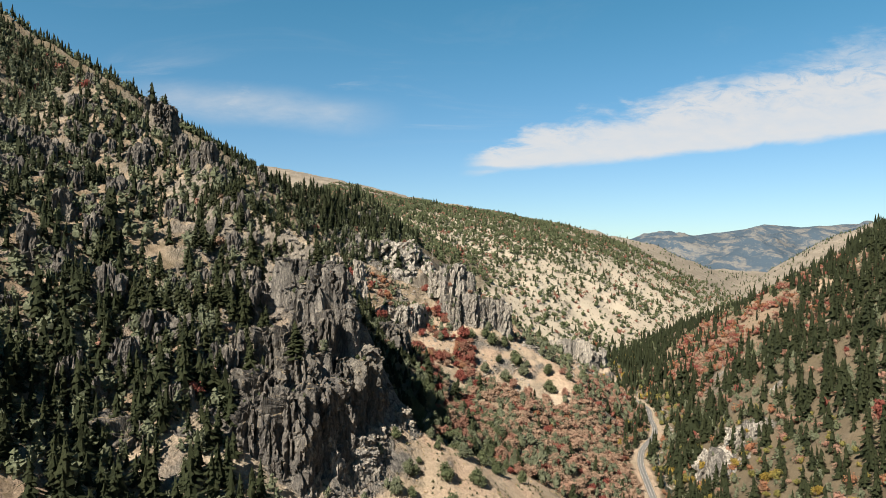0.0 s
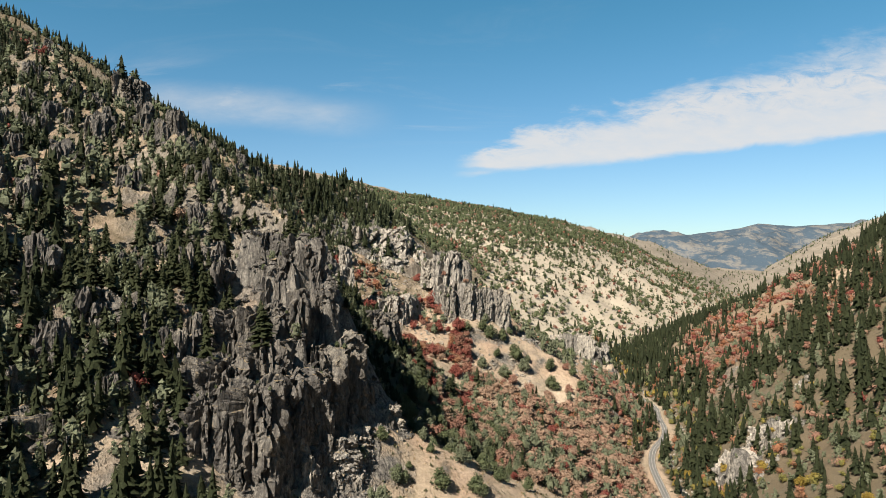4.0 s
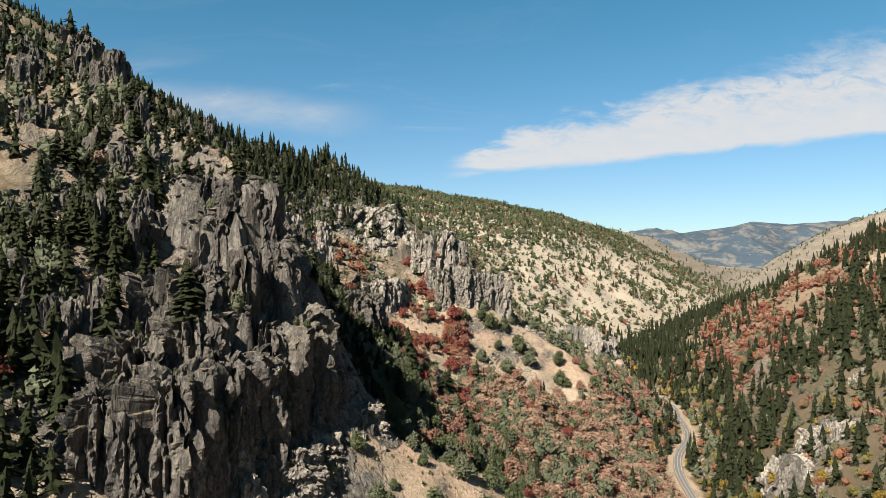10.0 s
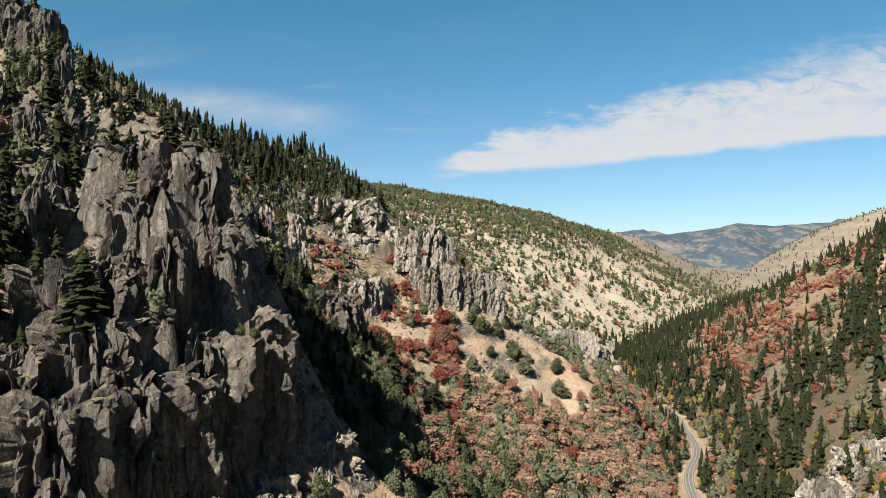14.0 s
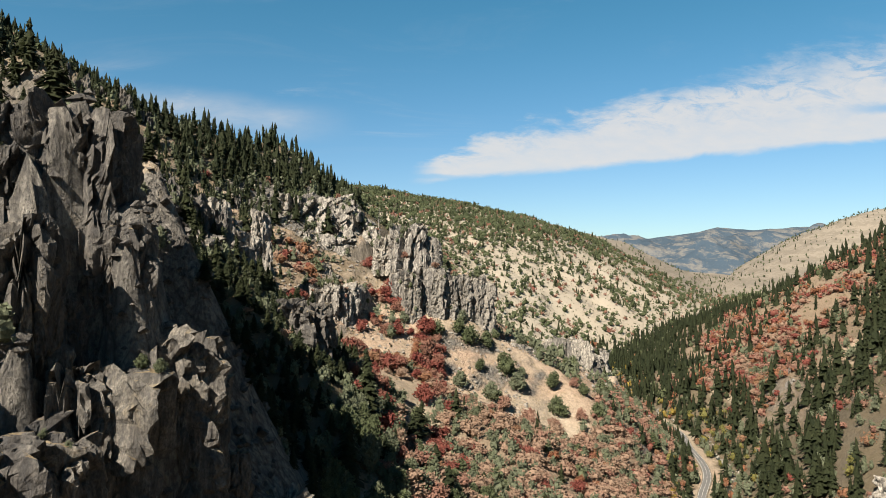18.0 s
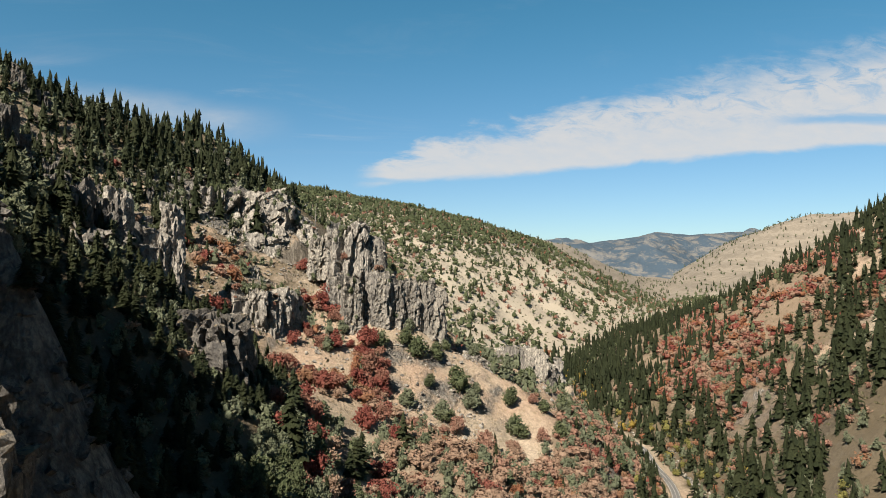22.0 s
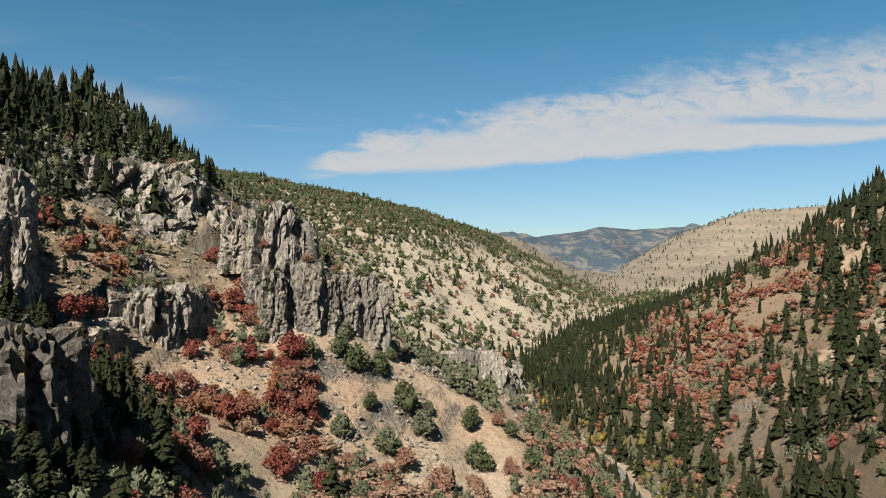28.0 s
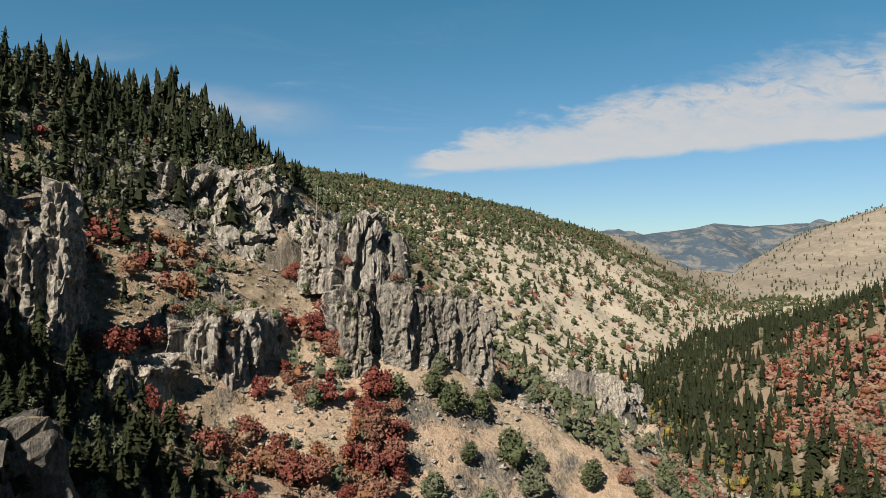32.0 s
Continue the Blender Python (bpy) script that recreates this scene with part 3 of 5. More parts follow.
# ---------------------------------------------------------------- meshes
def mesh_of(name, verts, faces, materials, indices=None, smooth=False):
    """A mesh from arrays: faces all of three or all of four corners."""
    verts, faces = np.asarray(verts, np.float32), np.asarray(faces, np.int32)
    data = bpy.data.meshes.new(name)
    data.vertices.add(len(verts)), data.loops.add(faces.size), data.polygons.add(len(faces))
    data.vertices.foreach_set("co", verts.ravel())
    data.loops.foreach_set("vertex_index", faces.ravel())
    data.polygons.foreach_set("loop_start", np.arange(len(faces), dtype=np.int32) * faces.shape[1])
    data.polygons.foreach_set("use_smooth", np.full(len(faces), smooth, bool))
    for m in materials:
        data.materials.append(m)
    if indices is not None:
        data.polygons.foreach_set("material_index", np.asarray(indices, np.int32))
    data.update(calc_edges=True)
    return data


def grid_faces(rows, columns):
    i = np.arange((rows - 1) * columns).reshape(rows - 1, columns)[:, :-1].ravel()
    return np.stack([i, i + 1, i + 1 + columns, i + columns], 1)


def spaced(core_low, core_high, step, low, high, growth):
    """Even steps in the core, growing steps outside it."""
    line = list(np.arange(core_low, core_high, step))
    s, v = step, line[-1]
    while v < high:
        s *= growth
        v += s
        line.append(v)
    s, v, before = step, line[0], []
    while v > low:
        s *= growth
        v -= s
        before.append(v)
    return np.array(before[::-1] + line)


def make_ground_sheet():
    xs = spaced(-115, 50, 1.6, -2600, 5200, 1.03)
    ys = spaced(208, 555, 1.7, -900, 5600, 1.018)
    gx, gy = np.meshgrid(xs, ys)
    verts = np.stack([gx, gy, height(gx, gy)], -1).reshape(-1, 3)
    data = mesh_of("ground", verts, grid_faces(len(ys), len(xs)), [GROUND], smooth=True)
    x, y = verts[:, 0], verts[:, 1]
    for name, values in (("leaf_litter", thicket(x, y)), ("litter_and_shade", forest_floor(x, y)), ("bedrock", bedrock(x, y))):
        layer = data.attributes.new(name, "FLOAT", "POINT")
        layer.data.foreach_set("value", values.astype(np.float32))
    return tagged(new("ground", data), "canyon hillsides of tan dry grass, scree and grey rock", "hillside", kind="structure")


ground = make_ground_sheet()


def height_at(x, y):
    return float(height(np.array([x]), np.array([y]))[0])


def strip(name, line, offset, width, lift, mat, parent=None, step=4.0, wave=0.0):
    """A band along the road's line, offset to its right."""
    pts = []
    for a, b in zip(line[:-1], line[1:]):
        count = max(2, int(np.linalg.norm(b[:2] - a[:2]) / step))
        pts += [a + (b - a) * k / count for k in range(count)]
    pts = np.array(pts)
    for _ in range(10):
        pts[1:-1] = (pts[:-2] + 2 * pts[1:-1] + pts[2:]) / 4
    way = np.gradient(pts[:, :2], axis=0)
    way /= np.linalg.norm(way, axis=1)[:, None]
    side = np.stack([way[:, 1], -way[:, 0]], 1)
    run = np.arange(len(pts)) * step
    off = offset + wave * np.sin(run / 31) + wave * 0.5 * np.sin(run / 13)
    rows = []
    for k in (-0.5, 0.5):
        xy = pts[:, :2] + side * (off + k * width)[:, None]
        rows.append(np.column_stack([xy, pts[:, 2] + lift]))
    low = [r - (0, 0, 0.4) for r in rows]
    verts = np.concatenate([low[0], rows[0], rows[1], low[1]])
    faces = grid_faces(4, len(pts))
    ob = new(name, mesh_of(name, verts, faces, [mat], smooth=False))
    if parent:
        ob.parent = parent
    return ob


NEAR_ROAD = ROAD[1:14]
shoulder = tagged(strip("road", NEAR_ROAD, 0, 4.4, 0.45, GRAVEL), "pale gravel verge along the canyon road", "road", kind="structure")
strip("asphalt", NEAR_ROAD, 0, 3.6, 0.55, ASPHALT, shoulder)
for side in (-1.62, 1.62):
    strip("edge_line", NEAR_ROAD, side, 0.10, 0.57, LINE, shoulder)
strip("centre_line", NEAR_ROAD, 0, 0.09, 0.57, LINE, shoulder)
tagged(strip("water", NEAR_ROAD[:12], 11.0, 3.6, 0.1, WATER, wave=1.0), "dark shallow creek with pale boulders", "creek", kind="structure")


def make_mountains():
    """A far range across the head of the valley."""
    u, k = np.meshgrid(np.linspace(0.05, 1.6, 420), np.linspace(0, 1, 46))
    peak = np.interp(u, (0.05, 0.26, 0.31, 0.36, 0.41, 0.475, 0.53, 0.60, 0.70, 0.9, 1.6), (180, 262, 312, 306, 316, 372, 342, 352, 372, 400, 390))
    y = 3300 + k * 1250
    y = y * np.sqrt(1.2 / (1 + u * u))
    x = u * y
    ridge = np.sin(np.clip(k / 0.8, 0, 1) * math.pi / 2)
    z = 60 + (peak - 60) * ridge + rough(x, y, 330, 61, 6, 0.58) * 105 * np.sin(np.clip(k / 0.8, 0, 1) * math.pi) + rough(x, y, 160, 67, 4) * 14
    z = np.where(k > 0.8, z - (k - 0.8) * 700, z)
    return tagged(new("backdrop", mesh_of("backdrop", np.stack([x, y, z], -1).reshape(-1, 3), grid_faces(46, 420), [MOUNTAIN], smooth=True)), "wooded mountain range with blue grey haze in its colour", "mountain", kind="structure")


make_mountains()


# ---------------------------------------------------------------- rock
def part(name, data, parent, label="", m=None):
    ob = new(name, data)
    ob.parent = parent
    if m is not None:
        ob.matrix_basis = m
    return tagged(ob, label)


def hashed3(c, seed):
    v = np.sin(c[..., 0] * 127.1 + c[..., 1] * 311.7 + c[..., 2] * 74.7 + seed * 53.3) * 43758.5453
    return v - np.floor(v)


def split_rock(p, seed):
    """Joints that split rock into blocks: how far inside its block each place lies, and a number for the block."""
    base = np.floor(p)
    first, second, name, offset = np.full(len(p), 9.0), np.full(len(p), 9.0), np.zeros(len(p)), np.zeros((len(p), 3))
    for dx in (-1, 0, 1):
        for dy in (-1, 0, 1):
            for dz in (-1, 0, 1):
                c = base + (dx, dy, dz)
                at = c + np.stack([hashed3(c, seed + k) for k in (1, 2, 3)], -1)
                far = np.sqrt(((p - at) ** 2).sum(1))
                near = far < first
                second = np.where(near, first, np.minimum(second, far))
                name = np.where(near, hashed3(c, seed + 4), name)
                offset = np.where(near[:, None], p - at, offset)
                first = np.minimum(first, far)
    tilt = np.stack([np.sin(name * k) for k in (71.0, 113.0, 167.0)], -1)
    return second - first, name, (offset * tilt).sum(1), offset


def solid_noise(p, seed):
    i = np.floor(p)
    f = p - i
    f = f * f * (3 - 2 * f)
    total = 0.0
    for dx in (0, 1):
        for dy in (0, 1):
            for dz in (0, 1):
                w = (f[:, 0] if dx else 1 - f[:, 0]) * (f[:, 1] if dy else 1 - f[:, 1]) * (f[:, 2] if dz else 1 - f[:, 2])
                total = total + w * hashed3(i + (dx, dy, dz), seed)
    return total - 0.5


def rock_relief(p, big, seed, blocks):
    """How far the rock stands out at each place: tall split slabs with slanted faces, smaller blocks on them, and a rough skin."""
    blocks, bold = np.array(blocks), min(big / 1.5, 1.3)
    warped = p + np.stack([solid_noise(p / 9 + k * 9.7, seed + k) for k in range(3)], -1) * (1.2, 1.2, 4.0)
    # the joints run askew, so that each slab turns one face to the light and one away
    gap, name, slant, offset = split_rock(warped / blocks, seed)
    out = big * (1.7 * (name - 0.55) - 1.3 * np.exp(-gap / 0.07) + 0.6 * slant) + 0.55 * bold * blocks[0] * offset[:, 0]
    gap, name, slant, offset = split_rock(warped / (blocks * (0.45, 0.45, 0.36)) + 31.7, seed + 11)
    out = out + big * (0.7 * (name - 0.5) - 0.6 * np.exp(-gap / 0.08) + 0.5 * slant) + 0.3 * bold * blocks[0] * offset[:, 0]
    gap, name, slant, offset = split_rock(p / (blocks * (0.2, 0.2, 0.13)) + 11.3, seed + 15)
    out = out + big * (0.28 * (name - 0.5) + 0.3 * slant)
    return out + solid_noise(p / 1.1, seed + 21) * 0.25 * min(big, 1.0)


def rock_shell(name, mat, cx, cy, rx, ry, turn, top, lean, ground_at, seed, step=0.5, big=1.5, blocks=(4.6, 4.6, 17.0), flare=0.28, jag=0.2):
    """A weathered block of rock as one mesh: split faces from the ground to its rim and a broken top."""
    count = int(2 * math.pi * math.sqrt((rx * rx + ry * ry) / 2) / step) + 8
    a = np.linspace(0, 2 * math.pi, count, endpoint=False)
    c, s = np.cos(a), np.sin(a)
    square = 6.0 if min(rx, ry) > 5 else 3.5
    r = (np.abs(c / rx) ** square + np.abs(s / ry) ** square) ** (-1 / square)
    ct, st = math.cos(radians(turn)), math.sin(radians(turn))
    ux, uy = (c * ct - s * st), (c * st + s * ct)
    reach = 1 + flare + 1.5 / r
    foot = np.minimum(ground_at(cx + ux * r * reach, cy + uy * r * reach), ground_at(cx + ux * r, cy + uy * r)) - 2.0
    rim = top + lean * ux * r
    tall = max(float((rim - foot).max()), 3.0)
    # some slabs end lower than others
    gap, level, slant, offset = split_rock(np.column_stack([cx + ux * r, cy + uy * r, np.full(count, top)]) / (blocks[0] * 0.8, blocks[1] * 0.8, 60.0), seed + 3)
    rim = rim - jag * tall * level ** 2.2
    foot = np.minimum(foot, rim - 2.0)
    levels = max(int(tall / (step * 1.25)), 6)
    k = np.linspace(0, 1, levels)[:, None]
    z = foot + (rim - foot) * k
    wide = r * (1 + flare * (1 - k) ** 1.3) * np.where(k < 0.88, 1, 1 - 0.25 * ((k - 0.88) / 0.12) ** 2)
    x, y = cx + ux * wide, cy + uy * wide
    rows = [np.stack([x, y, z], -1)]
    inner = max(int(min(rx, ry) / (step * 1.4)), 3)
    shrink = np.linspace(1, 0, inner + 1)[1:, None]
    middle = top - jag * tall * 0.12
    rows.append(np.stack([cx + ux * wide[-1] * shrink, cy + uy * wide[-1] * shrink, middle + (rim - middle) * shrink ** 0.6 + 0 * a], -1))
    p = np.concatenate(rows)
    flat = p.reshape(-1, 3)
    size = min(big, 0.30 * min(rx, ry))
    out = rock_relief(flat, size, seed, blocks).reshape(p.shape[:2])
    side = np.concatenate([np.ones((levels, 1)), shrink ** 2 * 0.6])
    p[..., 0] += ux * out * side
    p[..., 1] += uy * out * side
    p[..., 2] += out * np.concatenate([np.clip(k * 3 - 2.4, 0, 0.5), np.full((inner, 1), 0.5)])
    p[-1] = p[-1].mean(0)
    i = np.arange((len(p) - 1) * count)
    j = i - i % count + (i + 1) % count
    return mesh_of(name, p.reshape(-1, 3), np.stack([i, j, j + count, i + count], 1), [mat])


def column_mesh(seed, mat, step, rx=3.0, ry=2.6, tall=8.0):
    """A free block of rock, one high and about one wide."""
    rnd = np.random.RandomState(seed)
    data = rock_shell("column", mat, 0, 0, rx * rnd.uniform(0.8, 1.2), ry, rnd.uniform(0, 90), tall, rnd.uniform(-0.3, 0.3), lambda x, y: np.zeros(x.shape) + 2.0, seed, step, 1.2, (2.8, 2.8, 6.0), 0.15, 0.45)
    data.transform(Matrix.Diagonal((0.5 / rx, 0.5 / ry, 1 / tall, 1)))
    return data


def boulder_mesh(seed, mats):
    rnd = np.random.RandomState(seed)
    bm = bmesh.new()
    bmesh.ops.create_icosphere(bm, subdivisions=2, radius=0.5)
    cuts = [Vector(rnd.normal(size=3)).normalized() for _ in range(7)]
    for v in bm.verts:
        for c in cuts:
            over = v.co.dot(c) - 0.33
            if over > 0:
                v.co -= c * over * 0.85
        v.co *= 1 + 0.12 * noise.noise(v.co * 4 + Vector((seed, 0, 0)))
    data = bpy.data.meshes.new("boulder")
    bm.to_mesh(data)
    bm.free()
    for m in mats:
        data.materials.append(m)
    return data


PLAIN = [column_mesh(20 + k, ROCK, 0.8) for k in range(8)]
BLOCKS = [column_mesh(40 + k, TAN_ROCK, 0.6, 3.0, 2.6, 3.6) for k in range(8)]
BOULDERS = [boulder_mesh(k, [ROCK]) for k in range(5)]
PALE_BOULDERS = [boulder_mesh(10 + k, [TAN_ROCK]) for k in range(5)]
rocks = random.Random(5)


def set_column(parent, x, y, top, foot, wide, kind, lean=0.05, turn=None):
    tall = max(top - foot, 1.5) + 1.5
    m = pose(x, y, foot - 1.5, rocks.uniform(-3, 3) + lean * 30, rocks.uniform(-3, 3), rocks.gauss(0, 15) if turn is None else turn)
    m = m @ Matrix.Diagonal((wide * rocks.uniform(0.8, 1.2), wide * rocks.uniform(0.8, 1.2), tall, 1))
    return part("column", rocks.choice(kind), parent, m=m)


def cliff(name, label, mesas, mat, step, big=1.5, blocks=(4.6, 4.6, 17.0), flare=0.22, jag=0.2):
    """One crag: a split face for each of its rocky blocks."""
    thing = new(name)
    cx, cy = MESAS[mesas[0]][0], MESAS[mesas[0]][1]
    thing.location = (cx, cy, height_at(cx, cy))
    tagged(thing, label, "rock")
    for index in mesas:
        mx, my, rx, ry, turn, top, fall, lean = MESAS[index]
        part("rock_face", rock_shell("rock_face", mat[index] if isinstance(mat, dict) else mat, mx, my, rx, ry, turn, top, lean, height, 100 + index, step, big, blocks, flare, jag), thing, m=Matrix.Translation(-thing.location))
    return thing


def pillars(thing, rows, mat, step=0.5):
    """Pillars that stand out singly: x, y, top, foot, width."""
    for k, (x, y, top, foot, wide) in enumerate(rows):
        ground_here = lambda a, b: np.full(a.shape, foot)
        data = rock_shell("pillar", mat, x, y + wide * 0.2, wide * 0.55, wide * 0.6, rocks.uniform(-20, 20), top, rocks.uniform(-0.2, 0.2), ground_here, 300 + k, step, 0.9, (3.0, 3.0, 9.0), 0.35, 0.18)
        part("pillar", data, thing, m=Matrix.Translation(-thing.location))


# the tower, the bastion under it and the cliffs beyond
tower = cliff("rock_tower", "tall fluted grey rock tower with deep shadowed cracks", TOWER, ROCK, 0.45, 1.5, (4.4, 4.4, 22.0), 0.12, 0.16)
pillars(tower, [(-48.7, 254, 131.5, 106, 4.6), (-34.3, 257, 117.7, 104, 2.6), (-41, 252, 113.0, 103, 2.4), (-49.8, 246, 119.3, 103, 3.8), (-58, 246, 112, 101, 4.0)], ROCK, 0.4)
bastion = cliff("rock_bastion", "broad dark grey rock bastion of close standing pillars below the tower", BASTION, ROCK, 0.5, 1.7, (4.4, 4.4, 20.0), 0.16, 0.16)
pillars(bastion, [(-22.7, 263, 89.8, 74, 2.4), (-33.5, 251, 99.0, 76, 3.4), (-34, 240, 91.2, 70, 3.4), (-43, 224, 90.2, 66, 4.0), (-54.6, 214, 90.3, 66, 5.0), (-39, 229, 88, 66, 3.6), (-46, 226, 93, 66, 3.2)], ROCK, 0.4)
cliff("rock_outcrop", "jumbled tan and grey rock outcrop beside dry grass", OUTCROPS[:1], TAN_ROCK, 0.35, 1.5, (3.2, 3.2, 2.2), 0.45, 0.12)
cliff("rock_outcrop", "low broken grey rock outcrop on the dry slope", OUTCROPS[1:], TAN_ROCK, 0.4, 1.5, (3.0, 3.0, 2.4), 0.5, 0.2)
wall = cliff("cliff_wall", "long weathered grey cliff wall with pale streaks and a dark hollow", WALL, PALE_ROCK, 0.75, 2.2, (9.0, 9.0, 18.0), 0.2, 0.2)
bench = cliff("cliff_bench", "grey and pale streaked cliff block below a ledge of red maples", BENCH, PALE_ROCK, 0.6, 1.4, (7.0, 7.0, 24.0), 0.10, 0.12)
side_wall = cliff("cliff_side_wall", "grey cliff wall in half shade above red maples", SIDE_WALL, GREY_ROCK, 0.8, 2.2, (8.0, 8.0, 20.0), 0.22, 0.22)
buttress = cliff("rock_buttress", "pale limestone buttress with grey pillars at its foot", BUTTRESS, dict(zip(BUTTRESS, (PALE_ROCK, PALE_ROCK, GREY_ROCK, GREY_ROCK))), 0.6, 1.3, (7.0, 7.0, 22.0), 0.10, 0.10)
pillars(buttress, [(8.2, 492, 114.3, 88, 7.0), (21.8, 494, 116.9, 92, 6.2), (28.7, 497, 112.5, 92, 5.5), (34.5, 499, 112.4, 92, 5.2), (41.4, 502, 112.0, 92, 5.5)], GREY_ROCK, 0.6)
pillars(wall, [(-71.8, 527, 148.8, 114, 8.5), (-60.0, 525, 142.8, 114, 9.5), (-27.0, 537, 149.3, 130, 10), (-5.5, 519, 132.7, 114, 9), (-33.3, 502, 118.5, 105, 5.9)], PALE_ROCK, 0.7)
pillars(side_wall, [(-56.2, 452, 140.2, 110, 6.3), (-51.9, 442, 127.1, 106, 4.6), (-57.2, 440, 129.4, 108, 5.8), (-68.5, 432, 143.3, 116, 6.8)], PALE_ROCK, 0.7)
cliff("rock_pillar", "dark shaded rock pillar standing in the gully", PILLAR, ROCK, 0.7)
for index, words in zip(BANDS, ("dark grey cliff band above dry grass among trees", "dark grey cliff band in the lower wooded slope", "grey rock knob on the wooded skyline", "grey rock band on the steep wooded slope", "grey rock band among dark firs")):
    cliff("rock_band", words, (index,), ROCK, 0.6, 1.8, (4.0, 4.0, 8.0), 0.25, 0.35)
cliff("pale_bluff", "pale grey limestone bluff above the creek", PALE_BLUFF, PALE_ROCK, 0.9, 1.6, (4.0, 4.0, 8.0), 0.3, 0.4)
cliff("white_bluff", "crumbling white rock bluff beside the creek", WHITE_BLUFF, PALE_ROCK, 0.8, 1.8, (4.0, 4.0, 6.0), 0.4, 0.5)
cliff("rock_outcrop", "small tan rock rib on the open slope", RIB, TAN_ROCK, 0.6, 1.6, (2.6, 2.6, 3.0), 0.4, 0.5)


def small_crag(x, y, size, kind, boulders, words):
    thing = new("crag")
    z = height_at(x, y)
    thing.location = (x, y, z)
    tagged(thing, words, "rock", "crags on the slope")
    for k in range(rocks.choice((3, 4, 5, 6))):
        dx, dy = rocks.uniform(-1, 1) * size * 1.1, rocks.uniform(-0.5, 0.5) * size
        foot = height_at(x + dx, y + dy) - z
        ob = set_column(thing, dx, dy, foot + size * (rocks.uniform(0.5, 1.4) if kind is PLAIN else rocks.uniform(0.1, 0.6)), foot - size * 0.3, size * rocks.uniform(0.5, 0.95), kind)
    for k in range(rocks.choice((1, 2, 3))):
        dx, dy = rocks.uniform(-1.4, 1.4) * size, rocks.uniform(-1.0, 0.4) * size
        s = size * rocks.uniform(0.3, 0.6)
        part("boulder", rocks.choice(boulders), thing, m=pose(dx, dy, height_at(x + dx, y + dy) - z + s * 0.15, rocks.uniform(0, 360), 0, rocks.uniform(0, 360)) @ Matrix.Scale(s, 4))


count = 0
while count < 150:
    x, y = rocks.uniform(-260, -60), rocks.uniform(205, 640)
    if x > -60 - 0.0 * y or height_at(x, y) < 95:
        continue
    if value_noise(np.array([x]), np.array([y]), 40, 71)[0] < -0.08:
        continue
    small_crag(x, y, rocks.uniform(3, 9.5), PLAIN, BOULDERS, "grey rock crag among dark trees on the steep slope")
    count += 1
for x, y, size in ((56, 515, 4.5), (62, 520, 3.5), (50, 509, 4), (68, 511, 3), (74, 528, 3), (48, 520, 4), (208, 512, 3.0), (216, 520, 2.6), (150, 545, 4), (140, 560, 4), (146, 572, 3.5), (136, 548, 3),
                   (112, 616, 5), (140, 634, 5), (150, 655, 5), (122, 604, 4), (148, 372, 6), (196, 398, 4.5), (150, 350, 6), (-22, 238, 3.0), (-34, 226, 3.4), (-28, 239, 5.0), (-33, 234, 5.2), (-39, 227, 5.2), (-24, 246, 4.5), (-44, 219, 4.6), (-27, 231, 2.6), (-15, 262, 2.6), (-18, 258, 2.2)):
    small_crag(x, y, size, BLOCKS, PALE_BOULDERS, "pale broken rock outcrop on the open slope")


def rubble(name, words, mat, x, y, size):
    """Loose stones, each a small lopsided lump, joined."""
    rnd = np.random.RandomState(9)
    base = np.array([(1, 0, 0), (-1, 0, 0), (0, 1, 0), (0, -1, 0), (0, 0, 0.8), (0, 0, -0.5), (0.7, 0.6, 0.45), (-0.6, -0.7, 0.5)], float)
    faces = np.array([(0, 6, 4), (6, 2, 4), (2, 1, 4), (1, 7, 4), (7, 3, 4), (3, 0, 4), (0, 2, 6), (1, 3, 7), (0, 5, 2), (2, 5, 1), (1, 5, 3), (3, 5, 0)])
    count = len(x)
    shape = base[None] * rnd.uniform(0.6, 1.3, (count, 8, 1)) * size[:, None, None] * rnd.uniform(0.7, 1.3, (count, 1, 3))
    turn = rnd.uniform(0, 6.28, count)
    c, s = np.cos(turn)[:, None], np.sin(turn)[:, None]
    verts = np.stack([shape[:, :, 0] * c - shape[:, :, 1] * s + x[:, None], shape[:, :, 0] * s + shape[:, :, 1] * c + y[:, None], shape[:, :, 2] + height(x, y)[:, None] + 0.1 * size[:, None]], -1)
    data = mesh_of(name, verts.reshape(-1, 3), (faces[None] + np.arange(count)[:, None, None] * 8).reshape(-1, 3), [mat])
    return tagged(new(name, data), words, "stones", kind="stuff")


stones = np.random.RandomState(31)
x, y = stones.uniform(-100, -20, 2600), stones.uniform(212, 300, 2600)
rubble("rubble", "loose grey stones on the rocky terraces", ROCK, x, y, stones.uniform(0.25, 1.3, 2600) ** 1.3)
x, y = stones.uniform(-95, 60, 2600), stones.uniform(455, 560, 2600)
rubble("rubble", "loose pale stones below the cliffs", PALE_ROCK, x, y, stones.uniform(0.2, 1.1, 2600) ** 1.4)
x, y = np.append(stones.uniform(45, 75, 260), stones.uniform(95, 135, 160)), np.append(stones.uniform(505, 530, 260), stones.uniform(490, 560, 160))
rubble("rubble", "broken tan scree on the open slope", PALE_ROCK, x, y, stones.uniform(0.3, 1.4, 420))
